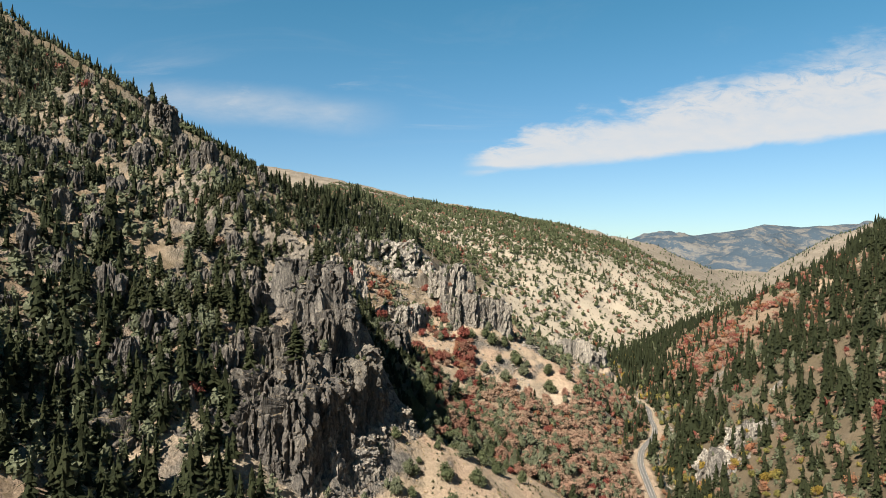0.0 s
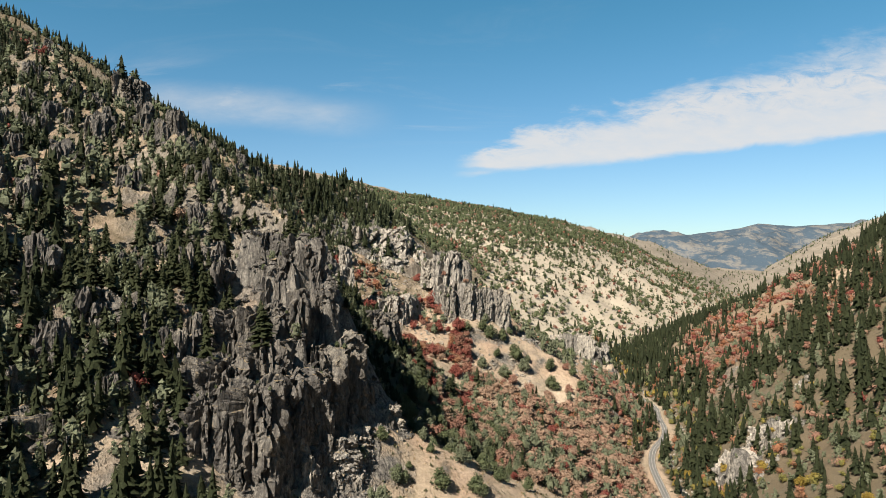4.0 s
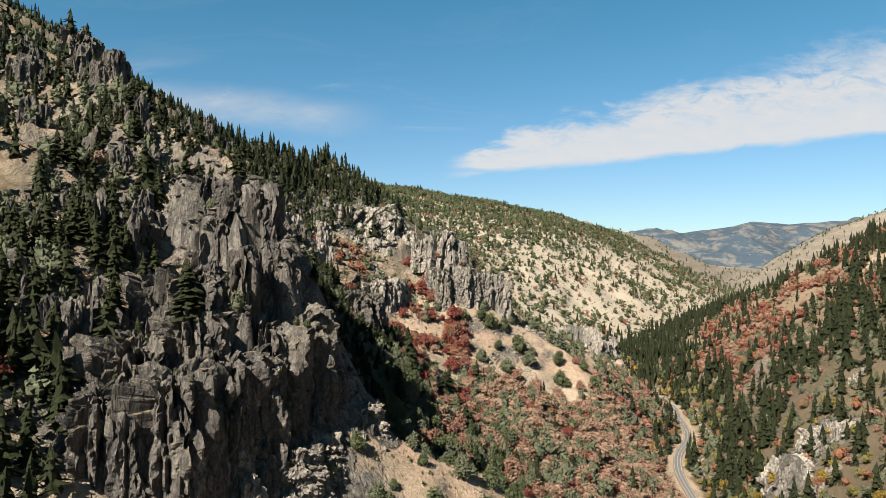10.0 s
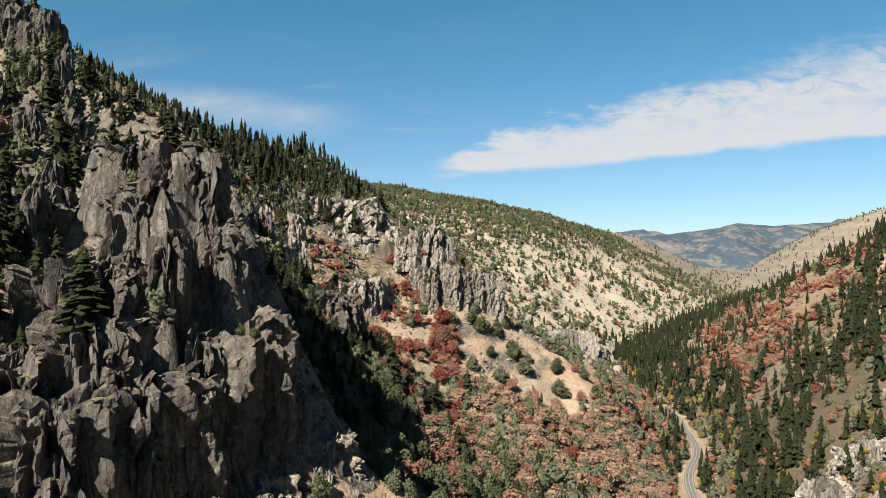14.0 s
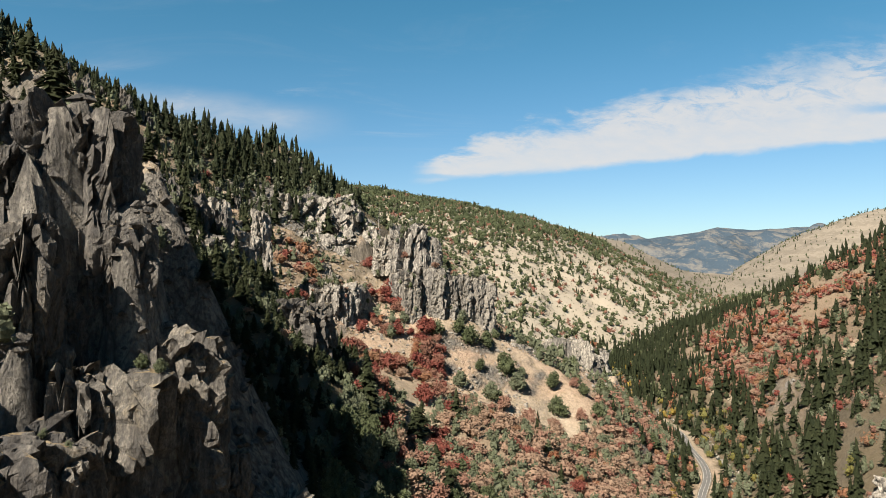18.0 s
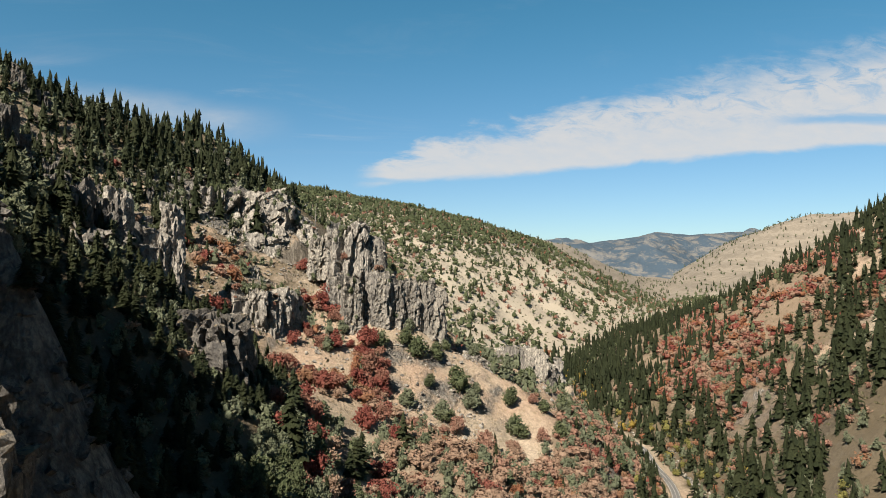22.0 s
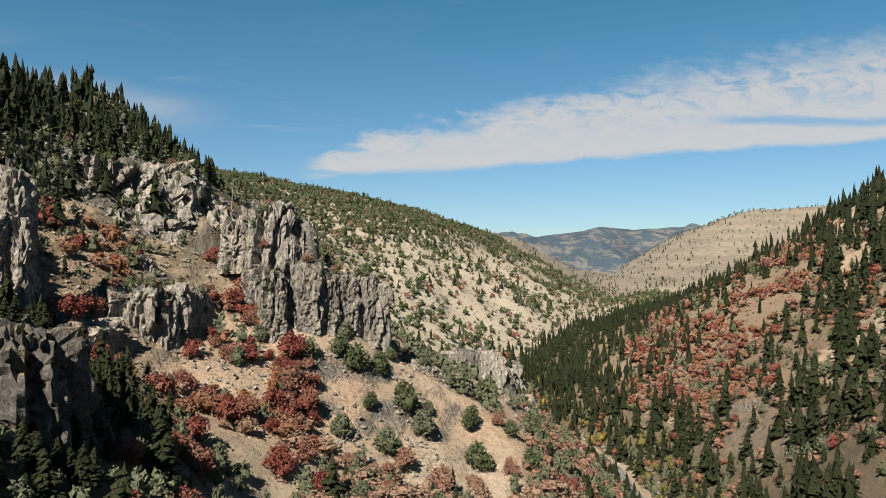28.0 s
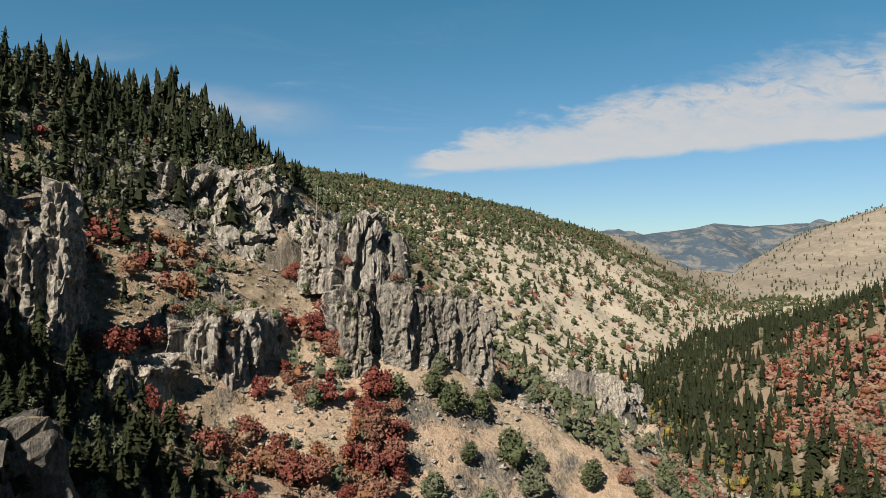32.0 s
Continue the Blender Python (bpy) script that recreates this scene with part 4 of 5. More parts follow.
# boulders in the creek bed
run = stones.uniform(0, 1, 420)
along = np.interp(run, np.linspace(0, 1, len(NEAR_ROAD)), NEAR_ROAD[:, 0]), np.interp(run, np.linspace(0, 1, len(NEAR_ROAD)), NEAR_ROAD[:, 1])
x, y = along[0] + stones.uniform(8.8, 14.0, 420), along[1] - 3 + stones.uniform(-3, 3, 420)
rubble("creek_boulders", "pale rounded boulders strewn along the creek", PALE_ROCK, x, y, stones.uniform(0.3, 1.1, 420))


# ---------------------------------------------------------------- trees and scrub
def fir_crown(seed, whorls, per, rings=6, sides=7):
    """A dense cone with a ragged edge and drooping boughs that stand out of it, one high."""
    rnd = np.random.RandomState(seed)
    verts, faces = [], []
    wide = rnd.uniform(0.17, 0.25)
    lean = rnd.uniform(-0.03, 0.03, 2)
    # the dark body: shelves that step in towards the top
    for k in range(rings):
        z, up = 0.05 + 0.86 * k / rings, 0.05 + 0.86 * (k + 1.55) / rings
        out, inner = wide * 0.78 * (1 - z) ** 0.75 + 0.012, wide * 0.30 * (1 - min(up, 1.0)) ** 0.9 + 0.004
        n, turn = len(verts), rnd.uniform(0, 6.28)
        for i in range(sides):
            a = turn + 2 * math.pi * i / sides
            r = out * rnd.uniform(0.42, 1.12)
            verts.append((math.cos(a) * r, math.sin(a) * r, z + rnd.uniform(-0.45, 0.35) / rings))
        for i in range(sides):
            a = turn + 2 * math.pi * (i + 0.5) / sides
            verts.append((math.cos(a) * inner, math.sin(a) * inner, min(up, 1.0)))
        for i in range(sides):
            p, q = n + i, n + (i + 1) % sides
            faces += [(p, q, n + sides + i), (q, n + sides + (i + 1) % sides, n + sides + i)]
    for k in range(whorls):
        for b in range(per):
            z = 0.06 + 0.88 * (k + rnd.uniform(-0.7, 0.7)) / whorls
            a = rnd.uniform(0, 2 * math.pi)
            r = (wide * (1 - z) ** 0.9 + 0.012) * rnd.uniform(0.7, 1.75)
            drop, half = r * rnd.uniform(0.1, 0.42), 0.014 + r * rnd.uniform(0.14, 0.26)
            c, s = math.cos(a), math.sin(a)
            n = len(verts)
            verts += [(c * r * 0.3, s * r * 0.3, z + 0.03), (c * r * 0.7 - s * half, s * r * 0.7 + c * half, z - drop * 0.6), (c * r, s * r, z - drop), (c * r * 0.7 + s * half, s * r * 0.7 - c * half, z - drop * 0.6)]
            faces += [(n, n + 1, n + 2), (n, n + 2, n + 3)]
    n = len(verts)
    verts += [(0.020, 0, 0.86), (-0.010, 0.017, 0.86), (-0.010, -0.017, 0.86), (0, 0, 1.0)]
    faces += [(n, n + 1, n + 3), (n + 1, n + 2, n + 3), (n + 2, n, n + 3)]
    verts = np.array(verts)
    verts[:, :2] += lean * verts[:, 2:3] ** 2 + np.sin(verts[:, 2:3] * (11 + seed % 5)) * 0.012
    return verts, np.array(faces)


def leafy_crown(seed, lobes, tufts, size, core=7, upright=0.0):
    """A crown of many small tufts on the shells of some lobes: (middle, radius, height) each."""
    rnd = np.random.RandomState(seed)
    verts, faces = [], []
    for (cx, cy, cz), r, tall in lobes:
        n = len(verts)
        for i in range(core):
            t = math.pi * (i + 0.5) / core
            for j in range(core):
                a = 2 * math.pi * j / core
                k = 0.72 * rnd.uniform(0.8, 1.08)
                verts.append((cx + r * k * math.sin(t) * math.cos(a), cy + r * k * math.sin(t) * math.sin(a), cz + tall * k * math.cos(t)))
        for i in range(core - 1):
            for j in range(core):
                p, q = n + i * core + j, n + i * core + (j + 1) % core
                faces += [(p, p + core, q), (q, p + core, q + core)]
        for k in range(tufts):
            way = rnd.normal(size=3)
            way[2] = way[2] * 0.9 + 0.15
            way /= np.linalg.norm(way)
            place = np.array((cx, cy, cz)) + way * (r, r, tall) * rnd.uniform(0.78, 1.02)
            out = way * (1 - upright) + np.array((0, 0, upright)) + rnd.normal(size=3) * 0.35
            out /= np.linalg.norm(out)
            side = np.cross(out, rnd.normal(size=3))
            side /= np.linalg.norm(side)
            other = np.cross(out, side)
            s = size * rnd.uniform(0.6, 1.4)
            n = len(verts)
            for b in range(3):
                t = 2.094 * b + rnd.uniform(-0.4, 0.4)
                verts.append(place + (side * math.cos(t) + other * math.sin(t)) * s * rnd.uniform(0.6, 1.1))
            verts.append(place + out * s * rnd.uniform(0.8, 1.7))
            faces += [(n, n + 1, n + 3), (n + 1, n + 2, n + 3), (n + 2, n, n + 3)]
    return np.array(verts), np.array(faces)


def juniper_crown(seed, tufts=90, core=7):
    rnd = np.random.RandomState(seed)
    lobes = [((0, 0, 0.40), 0.33, 0.38), ((rnd.uniform(-0.08, 0.08), rnd.uniform(-0.08, 0.08), 0.66), 0.20, 0.30)]
    for _ in range(2):
        a = rnd.uniform(0, 6.28)
        lobes.append(((0.17 * math.cos(a), 0.17 * math.sin(a), rnd.uniform(0.25, 0.45)), 0.22, 0.28))
    return leafy_crown(seed, lobes, tufts, 0.046, core, 0.45)


def maple_crown(seed, lobes=7, tufts=50, core=5, wide=0.42):
    rnd = np.random.RandomState(seed)
    made = [((0, 0, 0.46), wide * 0.78, 0.40)]
    for k in range(lobes):
        a, d = rnd.uniform(0, 6.28), wide * math.sqrt(rnd.uniform(0.05, 1)) * 0.75
        made.append(((d * math.cos(a), d * math.sin(a), rnd.uniform(0.30, 0.78) - d * 0.35), rnd.uniform(0.18, 0.28), rnd.uniform(0.18, 0.28)))
    return leafy_crown(seed, made, tufts, 0.052 if tufts > 30 else 0.066, core, 0.15)


def trunk_mesh(seed, wide, tall, limbs, mat, name="trunk"):
    """A tapered stem with a few limbs."""
    rnd = np.random.RandomState(seed)
    verts, faces = [], []

    def limb(start, end, r0, r1):
        n, axis = len(verts), Vector(end) - Vector(start)
        u = axis.orthogonal().normalized()
        v = axis.normalized().cross(u)
        for centre, r in ((start, r0), (end, r1)):
            for k in range(5):
                t = 2 * math.pi * k / 5
                verts.append(tuple(Vector(centre) + (u * math.cos(t) + v * math.sin(t)) * r))
        for k in range(5):
            faces.append((n + k, n + (k + 1) % 5, n + 5 + (k + 1) % 5))
            faces.append((n + k, n + 5 + (k + 1) % 5, n + 5 + k))

    stem = len(verts)
    limb((0, 0, -0.12), (rnd.uniform(-0.02, 0.02), rnd.uniform(-0.02, 0.02), tall), wide, wide * 0.35)
    for k in range(limbs):
        a, z = rnd.uniform(0, 6.28), rnd.uniform(0.12, 0.6) * tall
        limb((0, 0, z), (0.24 * math.cos(a), 0.24 * math.sin(a), z + rnd.uniform(0.08, 0.3) * (1 if limbs < 9 else 0.2)), wide * 0.4, wide * 0.12)
        faces.append((stem, len(verts) - 10, len(verts) - 9))
    return mesh_of(name, np.array(verts), np.array(faces), [mat])


NEAR_SHAPES = {
    "fir": [fir_crown(s, 18, 12, 11, 11) for s in range(5)],
    "juniper": [juniper_crown(s, 100, 6) for s in range(10, 15)],
    "maple": [maple_crown(s, 6, 46, 4) for s in range(20, 25)],
}
MID_SHAPES = {
    "fir": [fir_crown(s, 11, 7, 6, 7) for s in range(60, 66)],
    "juniper": [leafy_crown(s, [((0, 0, 0.40), 0.36, 0.40), ((0.04, 0.03, 0.68), 0.2, 0.28)], 24, 0.078, 5, 0.4) for s in range(70, 75)],
    "maple": [maple_crown(s, 4, 17, 4, 0.45) for s in range(80, 85)],
}
FAR_SHAPES = {
    "fir": [fir_crown(s, 8, 5, 4, 6) for s in range(30, 36)],
    "juniper": [leafy_crown(s, [((0, 0, 0.42), 0.37, 0.42), ((0.04, 0.03, 0.68), 0.2, 0.28)], 11, 0.12, 4, 0.4) for s in range(40, 45)],
    "maple": [maple_crown(s, 2, 14, 4, 0.45) for s in range(50, 55)],
}
TINY_SHAPES = {
    "fir": [fir_crown(s, 3, 3, 3, 5) for s in range(90, 94)],
    "juniper": [leafy_crown(s, [((0, 0, 0.45), 0.36, 0.46)], 6, 0.17, 4, 0.4) for s in range(94, 98)],
    "maple": [leafy_crown(s, [((0, 0, 0.45), 0.42, 0.40)], 8, 0.16, 4, 0.2) for s in range(98, 102)],
}
TRUNKS = {"fir": trunk_mesh(1, 0.020, 0.92, 0, BARK), "juniper": trunk_mesh(2, 0.035, 0.6, 4, BARK), "maple": trunk_mesh(3, 0.028, 0.6, 7, BARK)}
LEAVES = {"fir": FIR, "juniper": JUNIPER, "red": RED, "faded": DULL, "orange": ORANGE, "yellow": YELLOW}
SHAPE_OF = {"fir": "fir", "juniper": "juniper", "red": "maple", "faded": "maple", "orange": "maple", "yellow": "maple"}
WORDS = {
    "fir": ("fir_tree", "dark green conical fir tree on the canyon slope", "fir tree", "fir trees in the canyon"),
    "juniper": ("juniper", "rounded olive green juniper on dry tan grass", "juniper", "junipers on the open slope"),
    "red": ("maple", "bushy maple in deep red autumn leaf", "maple", "red maples on the slope"),
    "faded": ("maple", "bushy maple with faded pinkish brown autumn leaves", "maple", "faded maples on the slope"),
    "orange": ("maple", "bushy maple in orange autumn leaf", "maple", "orange maples on the slope"),
    "yellow": ("cottonwood", "yellow green streamside tree in autumn leaf", "tree", "streamside trees"),
}
LIGHT_CROWNS = [mesh_of("crown", v, f, [JUNIPER]) for v, f in MID_SHAPES["juniper"]]
CROWNS = {k: [mesh_of("crown", v, f, [LEAVES[k]]) for v, f in NEAR_SHAPES[SHAPE_OF[k]]] for k in LEAVES}
wood = np.random.RandomState(77)


def single_tree(kind, x, y, tall, girth=1.0, small=False):
    name, words, category, group = WORDS[kind] if not small else ("ledge_shrub", "small dark shrub clinging to a rock ledge of the cliff", "shrub", "shrubs on the cliff ledges")
    thing = new(name)
    thing.matrix_basis = pose(x, y, height_at(x, y) - 0.1, wood.uniform(-3, 3), wood.uniform(-3, 3), wood.uniform(0, 360)) @ Matrix.Diagonal((tall * girth, tall * girth, tall, 1))
    tagged(thing, words, category, group)
    part("trunk", TRUNKS[SHAPE_OF[kind]], thing)
    part("crown", (LIGHT_CROWNS if small and y > 400 and kind == "juniper" else CROWNS[kind])[wood.randint(5)], thing)
    return thing


def woods(name, words, kind, x, y, tall, girth, shape_set):
    """Many trees nobody could count, as one mesh."""
    shapes = shape_set[SHAPE_OF[kind]]
    z = height(x, y)
    verts, faces, at = [], [], 0
    which = wood.randint(len(shapes), size=len(x))
    for k, (v, f) in enumerate(shapes):
        m = which == k
        if not m.any():
            continue
        turn = wood.uniform(0, 6.28, m.sum())
        c, s = np.cos(turn)[:, None], np.sin(turn)[:, None]
        t, g = tall[m][:, None], (tall[m] * girth[m])[:, None]
        px = (v[None, :, 0] * c - v[None, :, 1] * s) * g + x[m][:, None]
        py = (v[None, :, 0] * s + v[None, :, 1] * c) * g + y[m][:, None]
        pz = v[None, :, 2] * t + z[m][:, None] - 0.2
        verts.append(np.stack([px, py, pz], -1).reshape(-1, 3))
        faces.append((f[None] + (np.arange(m.sum()) * len(v))[:, None, None]).reshape(-1, 3) + at)
        at += m.sum() * len(v)
    data = mesh_of(name, np.concatenate(verts), np.concatenate(faces), [LEAVES[kind]])
    return tagged(new(name, data), words, "trees", kind="stuff")


def spread(x0, x1, y0, y1, gap):
    """Jittered places over a field."""
    gx, gy = np.meshgrid(np.arange(x0, x1, gap), np.arange(y0, y1, gap))
    x = gx.ravel() + wood.uniform(-0.5, 0.5, gx.size) * gap
    y = gy.ravel() + wood.uniform(-0.5, 0.5, gx.size) * gap
    return x, y


def steepness(x, y):
    z = height(x, y)
    return np.hypot(height(x + 1.5, y) - z, height(x, y + 1.5) - z) / 1.5, z


def plant(x, y, chance, kinds, sizes, girths, limit=1.25):
    """Keeps the places that chance allows and sorts them into kinds: [(kind, share)]."""
    steep, z = steepness(x, y)
    keep = (wood.rand(len(x)) < chance) & (steep < limit)
    x, y = x[keep], y[keep]
    pick = wood.rand(len(x))
    out, low = {}, 0
    for kind, share in kinds:
        m = (pick >= low) & (pick < low + share)
        low += share
        a, b = sizes[kind]
        tall = a + (b - a) * wood.rand(m.sum()) ** 1.5
        g0, g1 = girths[kind]
        out[kind] = (x[m], y[m], tall, wood.uniform(g0, g1, m.sum()))
    return out


SIZES = {"fir": (6, 16), "juniper": (2.5, 7.5), "red": (4, 8.5), "faded": (3, 7), "orange": (4, 8), "yellow": (5, 11)}
GIRTHS = {"fir": (0.95, 1.3), "juniper": (0.85, 1.2), "red": (0.9, 1.2), "faded": (0.95, 1.3), "orange": (0.9, 1.2), "yellow": (0.8, 1.1)}
planted = {k: [] for k in LEAVES}


def add_stand(made):
    for kind, rows in made.items():
        planted[kind].append(rows)


def bands(x, y):
    d, level = road_frame(x, y)
    return d, height(x, y), value_noise(x, y, 38, 81), value_noise(x, y, 14, 91)


# the steep wooded wall on the shady side
x, y = spread(-470, -20, 190, 690, 4.5)
d, z, n1, n2 = bands(x, y)
inside = (d < -95) & ((x < -62) | (y > 545))
inside &= ~((y < 300) & (x > -72) & (x < -20))
ledge = (x > -100) & (x < 40) & (y > 480) & (y < 560)
upper = ramp(z, 95, 165)
inside &= (y < 650) | (x < -140)
chance = np.where(inside, (1.15 + 0.35 * upper) * (0.8 + 1.1 * (n1 + 0.15)) * (0.9 + 0.8 * n2), 0)
add_stand(plant(x, y, chance, [("fir", 0.42), ("juniper", 0.56), ("faded", 0.015), ("red", 0.005)], {**SIZES, "fir": (5, 15), "juniper": (2.5, 8)}, {**GIRTHS, "juniper": (0.9, 1.3)}, 2.2))
add_stand(plant(x, y, np.where((y > 545) & (y < 680) & (x > -230) & (x < -5), 0.8, 0), [("fir", 0.9), ("juniper", 0.1)], {**SIZES, "fir": (8, 15)}, GIRTHS, 2.5))
add_stand(plant(x, y, np.where(ledge, 0.55, 0), [("juniper", 0.85), ("fir", 0.15)], {**SIZES, "juniper": (2, 5)}, GIRTHS, 3.5))
# on the tower's spur and the ledges
x, y = spread(-80, -20, 215, 300, 4.2)
d, z, n1, n2 = bands(x, y)
add_stand(plant(x, y, np.where(z < 120, 0.14, 0.35), [("juniper", 0.8), ("fir", 0.2)], {**SIZES, "juniper": (1.5, 4.5)}, GIRTHS, 1.0))
# firs below the bastion, and more added on the spur to shade the gully
x, y = spread(-130, -44, 150, 262, 4.3)
add_stand(plant(x, y, np.where((x > -62) & (y > 206), 0, np.where(y < 222 - 0.2 * (x + 62), 0.92, 0.66)), [("fir", 0.55), ("juniper", 0.45)], {**SIZES, "fir": (8, 15)}, GIRTHS, 2.0))
x, y = spread(-110, -20, 295, 440, 4.6)
on_spur = np.minimum(segment(x, y, (-95, 305), (-80, 328))[0], segment(x, y, (-80, 328), (-58, 352))[0]) < 12
add_stand(plant(x, y, np.where(on_spur, 0.9, np.where((x > -70) & (y > 370), 0.6, 0)), [("fir", 0.85), ("juniper", 0.15)], {**SIZES, "fir": (6, 11)}, GIRTHS, 2.6))
# the shaded gully
x, y = spread(-80, -8, 285, 436, 3.6)
# packed extra close so that the trees shade one another and darken the gully
add_stand(plant(x, y, np.where(x < -20 + 0.12 * (y - 300), 0.95, 0), [("fir", 0.55), ("juniper", 0.40), ("faded", 0.05)], {**SIZES, "fir": (3, 7), "juniper": (2, 4.5), "faded": (2, 4)}, GIRTHS, 3.2))
x, y = spread(-75, 25, 285, 420, 4.4)
d, z, n1, n2 = bands(x, y)
add_stand(plant(x, y, np.where(x < -14, 0.75, 0), [("fir", 0.65), ("juniper", 0.35)], {**SIZES, "fir": (4, 8), "juniper": (2, 5)}, GIRTHS, 2.2))
add_stand(plant(x, y, np.where((x >= -14) & (d < -78), 0.75, 0), [("juniper", 0.74), ("fir", 0.10), ("red", 0.08), ("faded", 0.08)], {**SIZES, "juniper": (3, 7)}, GIRTHS, 2.2))
# dense faded brush on the lower slope
x, y = spread(-20, 175, 296, 600, 3.1)
d, z, n1, n2 = bands(x, y)
bushy = np.where(d < -8, thicket(x, y), 0) * np.where(y > 470, 0.75, 1)
add_stand(plant(x, y, bushy * (1.0 + 0.8 * n1 + 0.4 * n2), [("faded", 0.50), ("red", 0.09), ("juniper", 0.34), ("fir", 0.04), ("orange", 0.03)], {**SIZES, "faded": (3.2, 7), "juniper": (3, 7.5), "red": (3, 6), "orange": (3, 6), "fir": (5, 10)}, {**GIRTHS, "faded": (1.1, 1.6)}))
# tall upright junipers in the brush by the rock's foot
x, y = spread(-16, 60, 284, 352, 5.4)
add_stand(plant(x, y, np.where(y > 290 + 0.25 * x, 0.62 - 0.005 * np.abs(x - 10), 0), [("juniper", 0.92), ("fir", 0.08)], {**SIZES, "juniper": (5, 9.5), "fir": (7, 11)}, {**GIRTHS, "juniper": (0.75, 1.05)}, 1.8))
# open sunny slope: scattered junipers
x, y = spread(-40, 165, 225, 640, 7.6)
d, z, n1, n2 = bands(x, y)
add_stand(plant(x, y, np.where((d < -30) & (d > -118) & ((y > 505) | (y < 240)), 0.58 + 0.4 * n1, 0), [("juniper", 0.88), ("faded", 0.12)], {**SIZES, "juniper": (4.0, 9.0), "faded": (3, 5)}, {**GIRTHS, "juniper": (1.0, 1.3)}))
# red maples along the foot of the cliffs
for mx, my, rx, ry, gap, thick in ((14, 468, 9, 16, 3.6, 0.8), (-10, 450, 16, 9, 3.8, 0.75), (-52, 500, 20, 14, 4.0, 0.7), (-4, 500, 9, 5, 3.6, 0.8), (-2, 482, 10, 14, 4.2, 0.55), (8, 440, 9, 14, 4.2, 0.6), (76, 560, 16, 12, 4.5, 0.5), (-12, 428, 12, 10, 4.6, 0.5)):
    x, y = spread(mx - rx, mx + rx, my - ry, my + ry, gap)
    inside = ((x - mx) / rx) ** 2 + ((y - my) / ry) ** 2 < 1
    add_stand(plant(x, y, inside * thick, [("red", 0.32), ("orange", 0.26), ("faded", 0.24), ("juniper", 0.18)], {**SIZES, "red": (4, 7.5)}, GIRTHS, 1.3))
# the far side of the road: firs by the creek, maples above, firs on the crest
x, y = spread(120, 470, 240, 700, 4.5)
d, z, n1, n2 = bands(x, y)
middle = np.where(d > 0, thicket(x, y), 0)
dark = np.clip(1 - middle, 0, 1)
bluff = (y < 405) & (d < 80)
add_stand(plant(x, y, np.where((d > 16) & bluff, 0.85 + 0.5 * n2, 0), [("juniper", 0.36), ("fir", 0.36), ("yellow", 0.13), ("faded", 0.10), ("orange", 0.05)], {**SIZES, "yellow": (3, 6), "fir": (7, 14), "juniper": (2, 6)}, GIRTHS, 2.8))
add_stand(plant(x, y, np.where((d > 24) & ~bluff, dark * (0.66 + 0.8 * n1), 0), [("fir", 0.66), ("juniper", 0.18), ("faded", 0.12), ("red", 0.04)], {**SIZES, "fir": (6, 21)}, {**GIRTHS, "fir": (0.9, 1.25)}, 1.6))
x, y = spread(150, 480, 430, 700, 3.4)
d, z, n1, n2 = bands(x, y)
middle = np.where(d > 0, thicket(x, y), 0)
drift = ramp(value_noise(x, y, 30, 95) + 0.5 * value_noise(x, y, 11, 96), -0.16, 0.06)
add_stand(plant(x, y, np.where(d > 24, middle * drift * 1.1, 0), [("faded", 0.44), ("red", 0.24), ("orange", 0.22), ("juniper", 0.10)], {**SIZES, "faded": (3.5, 6.5), "red": (3.5, 7), "orange": (3.5, 6.5)}, {**GIRTHS, "red": (1.1, 1.5), "faded": (1.1, 1.5), "orange": (1.1, 1.5)}, 1.6))
x, y = spread(150, 480, 430, 700, 5.6)
d, z, n1, n2 = bands(x, y)
middle = np.where(d > 0, thicket(x, y), 0)
stand = ramp(value_noise(x, y, 44, 97) + 0.6 * n2, -0.12, 0.20)
add_stand(plant(x, y, np.where(d > 24, middle * (0.10 + 0.62 * stand + 0.5 * ramp(y, 570, 490)), 0), [("fir", 0.58), ("juniper", 0.42)], {**SIZES, "fir": (5, 17), "juniper": (3, 7)}, {**GIRTHS, "fir": (0.85, 1.5)}, 1.6))
# by the road and the creek
x, y = spread(20, 260, 280, 760, 4.2)
d, z, n1, n2 = bands(x, y)
add_stand(plant(x, y, np.where((d > 12.5) & (d < 26), 0.95, np.where((d > 5.0) & (d < 9.4), 0.8, 0)), [("yellow", 0.16), ("orange", 0.12), ("fir", 0.42), ("juniper", 0.30)], {**SIZES, "orange": (3, 7), "yellow": (4, 9)}, GIRTHS))
add_stand(plant(x, y, np.where((d > -14) & (d < -6), np.where(y < 440, 0.7, 0), 0), [("yellow", 0.15), ("orange", 0.10), ("faded", 0.25), ("juniper", 0.50)], {**SIZES, "orange": (2, 4), "yellow": (2, 4.5), "faded": (1.5, 3), "juniper": (1.2, 2.8)}, GIRTHS))
add_stand(plant(x, y, np.where((d > -16) & (d < -4) & (y >= 436), 1.0, 0), [("yellow", 0.10), ("orange", 0.10), ("faded", 0.15), ("fir", 0.45), ("juniper", 0.20)], {**SIZES, "yellow": (4, 8), "fir": (7, 14)}, GIRTHS))
# firs in the bend of the valley
x, y = spread(130, 420, 600, 1000, 5.6)
d, z, n1, n2 = bands(x, y)
add_stand(plant(x, y, np.where((d > -10) & (d < 60) & ((np.abs(d - 4) > 10) | (y > 700)), 0.7 + 0.5 * n1, np.where((d >= 60), 0.40 + 0.6 * n1, 0)), [("fir", 0.85), ("juniper", 0.15)], {**SIZES, "fir": (8, 16)}, GIRTHS, 1.6))

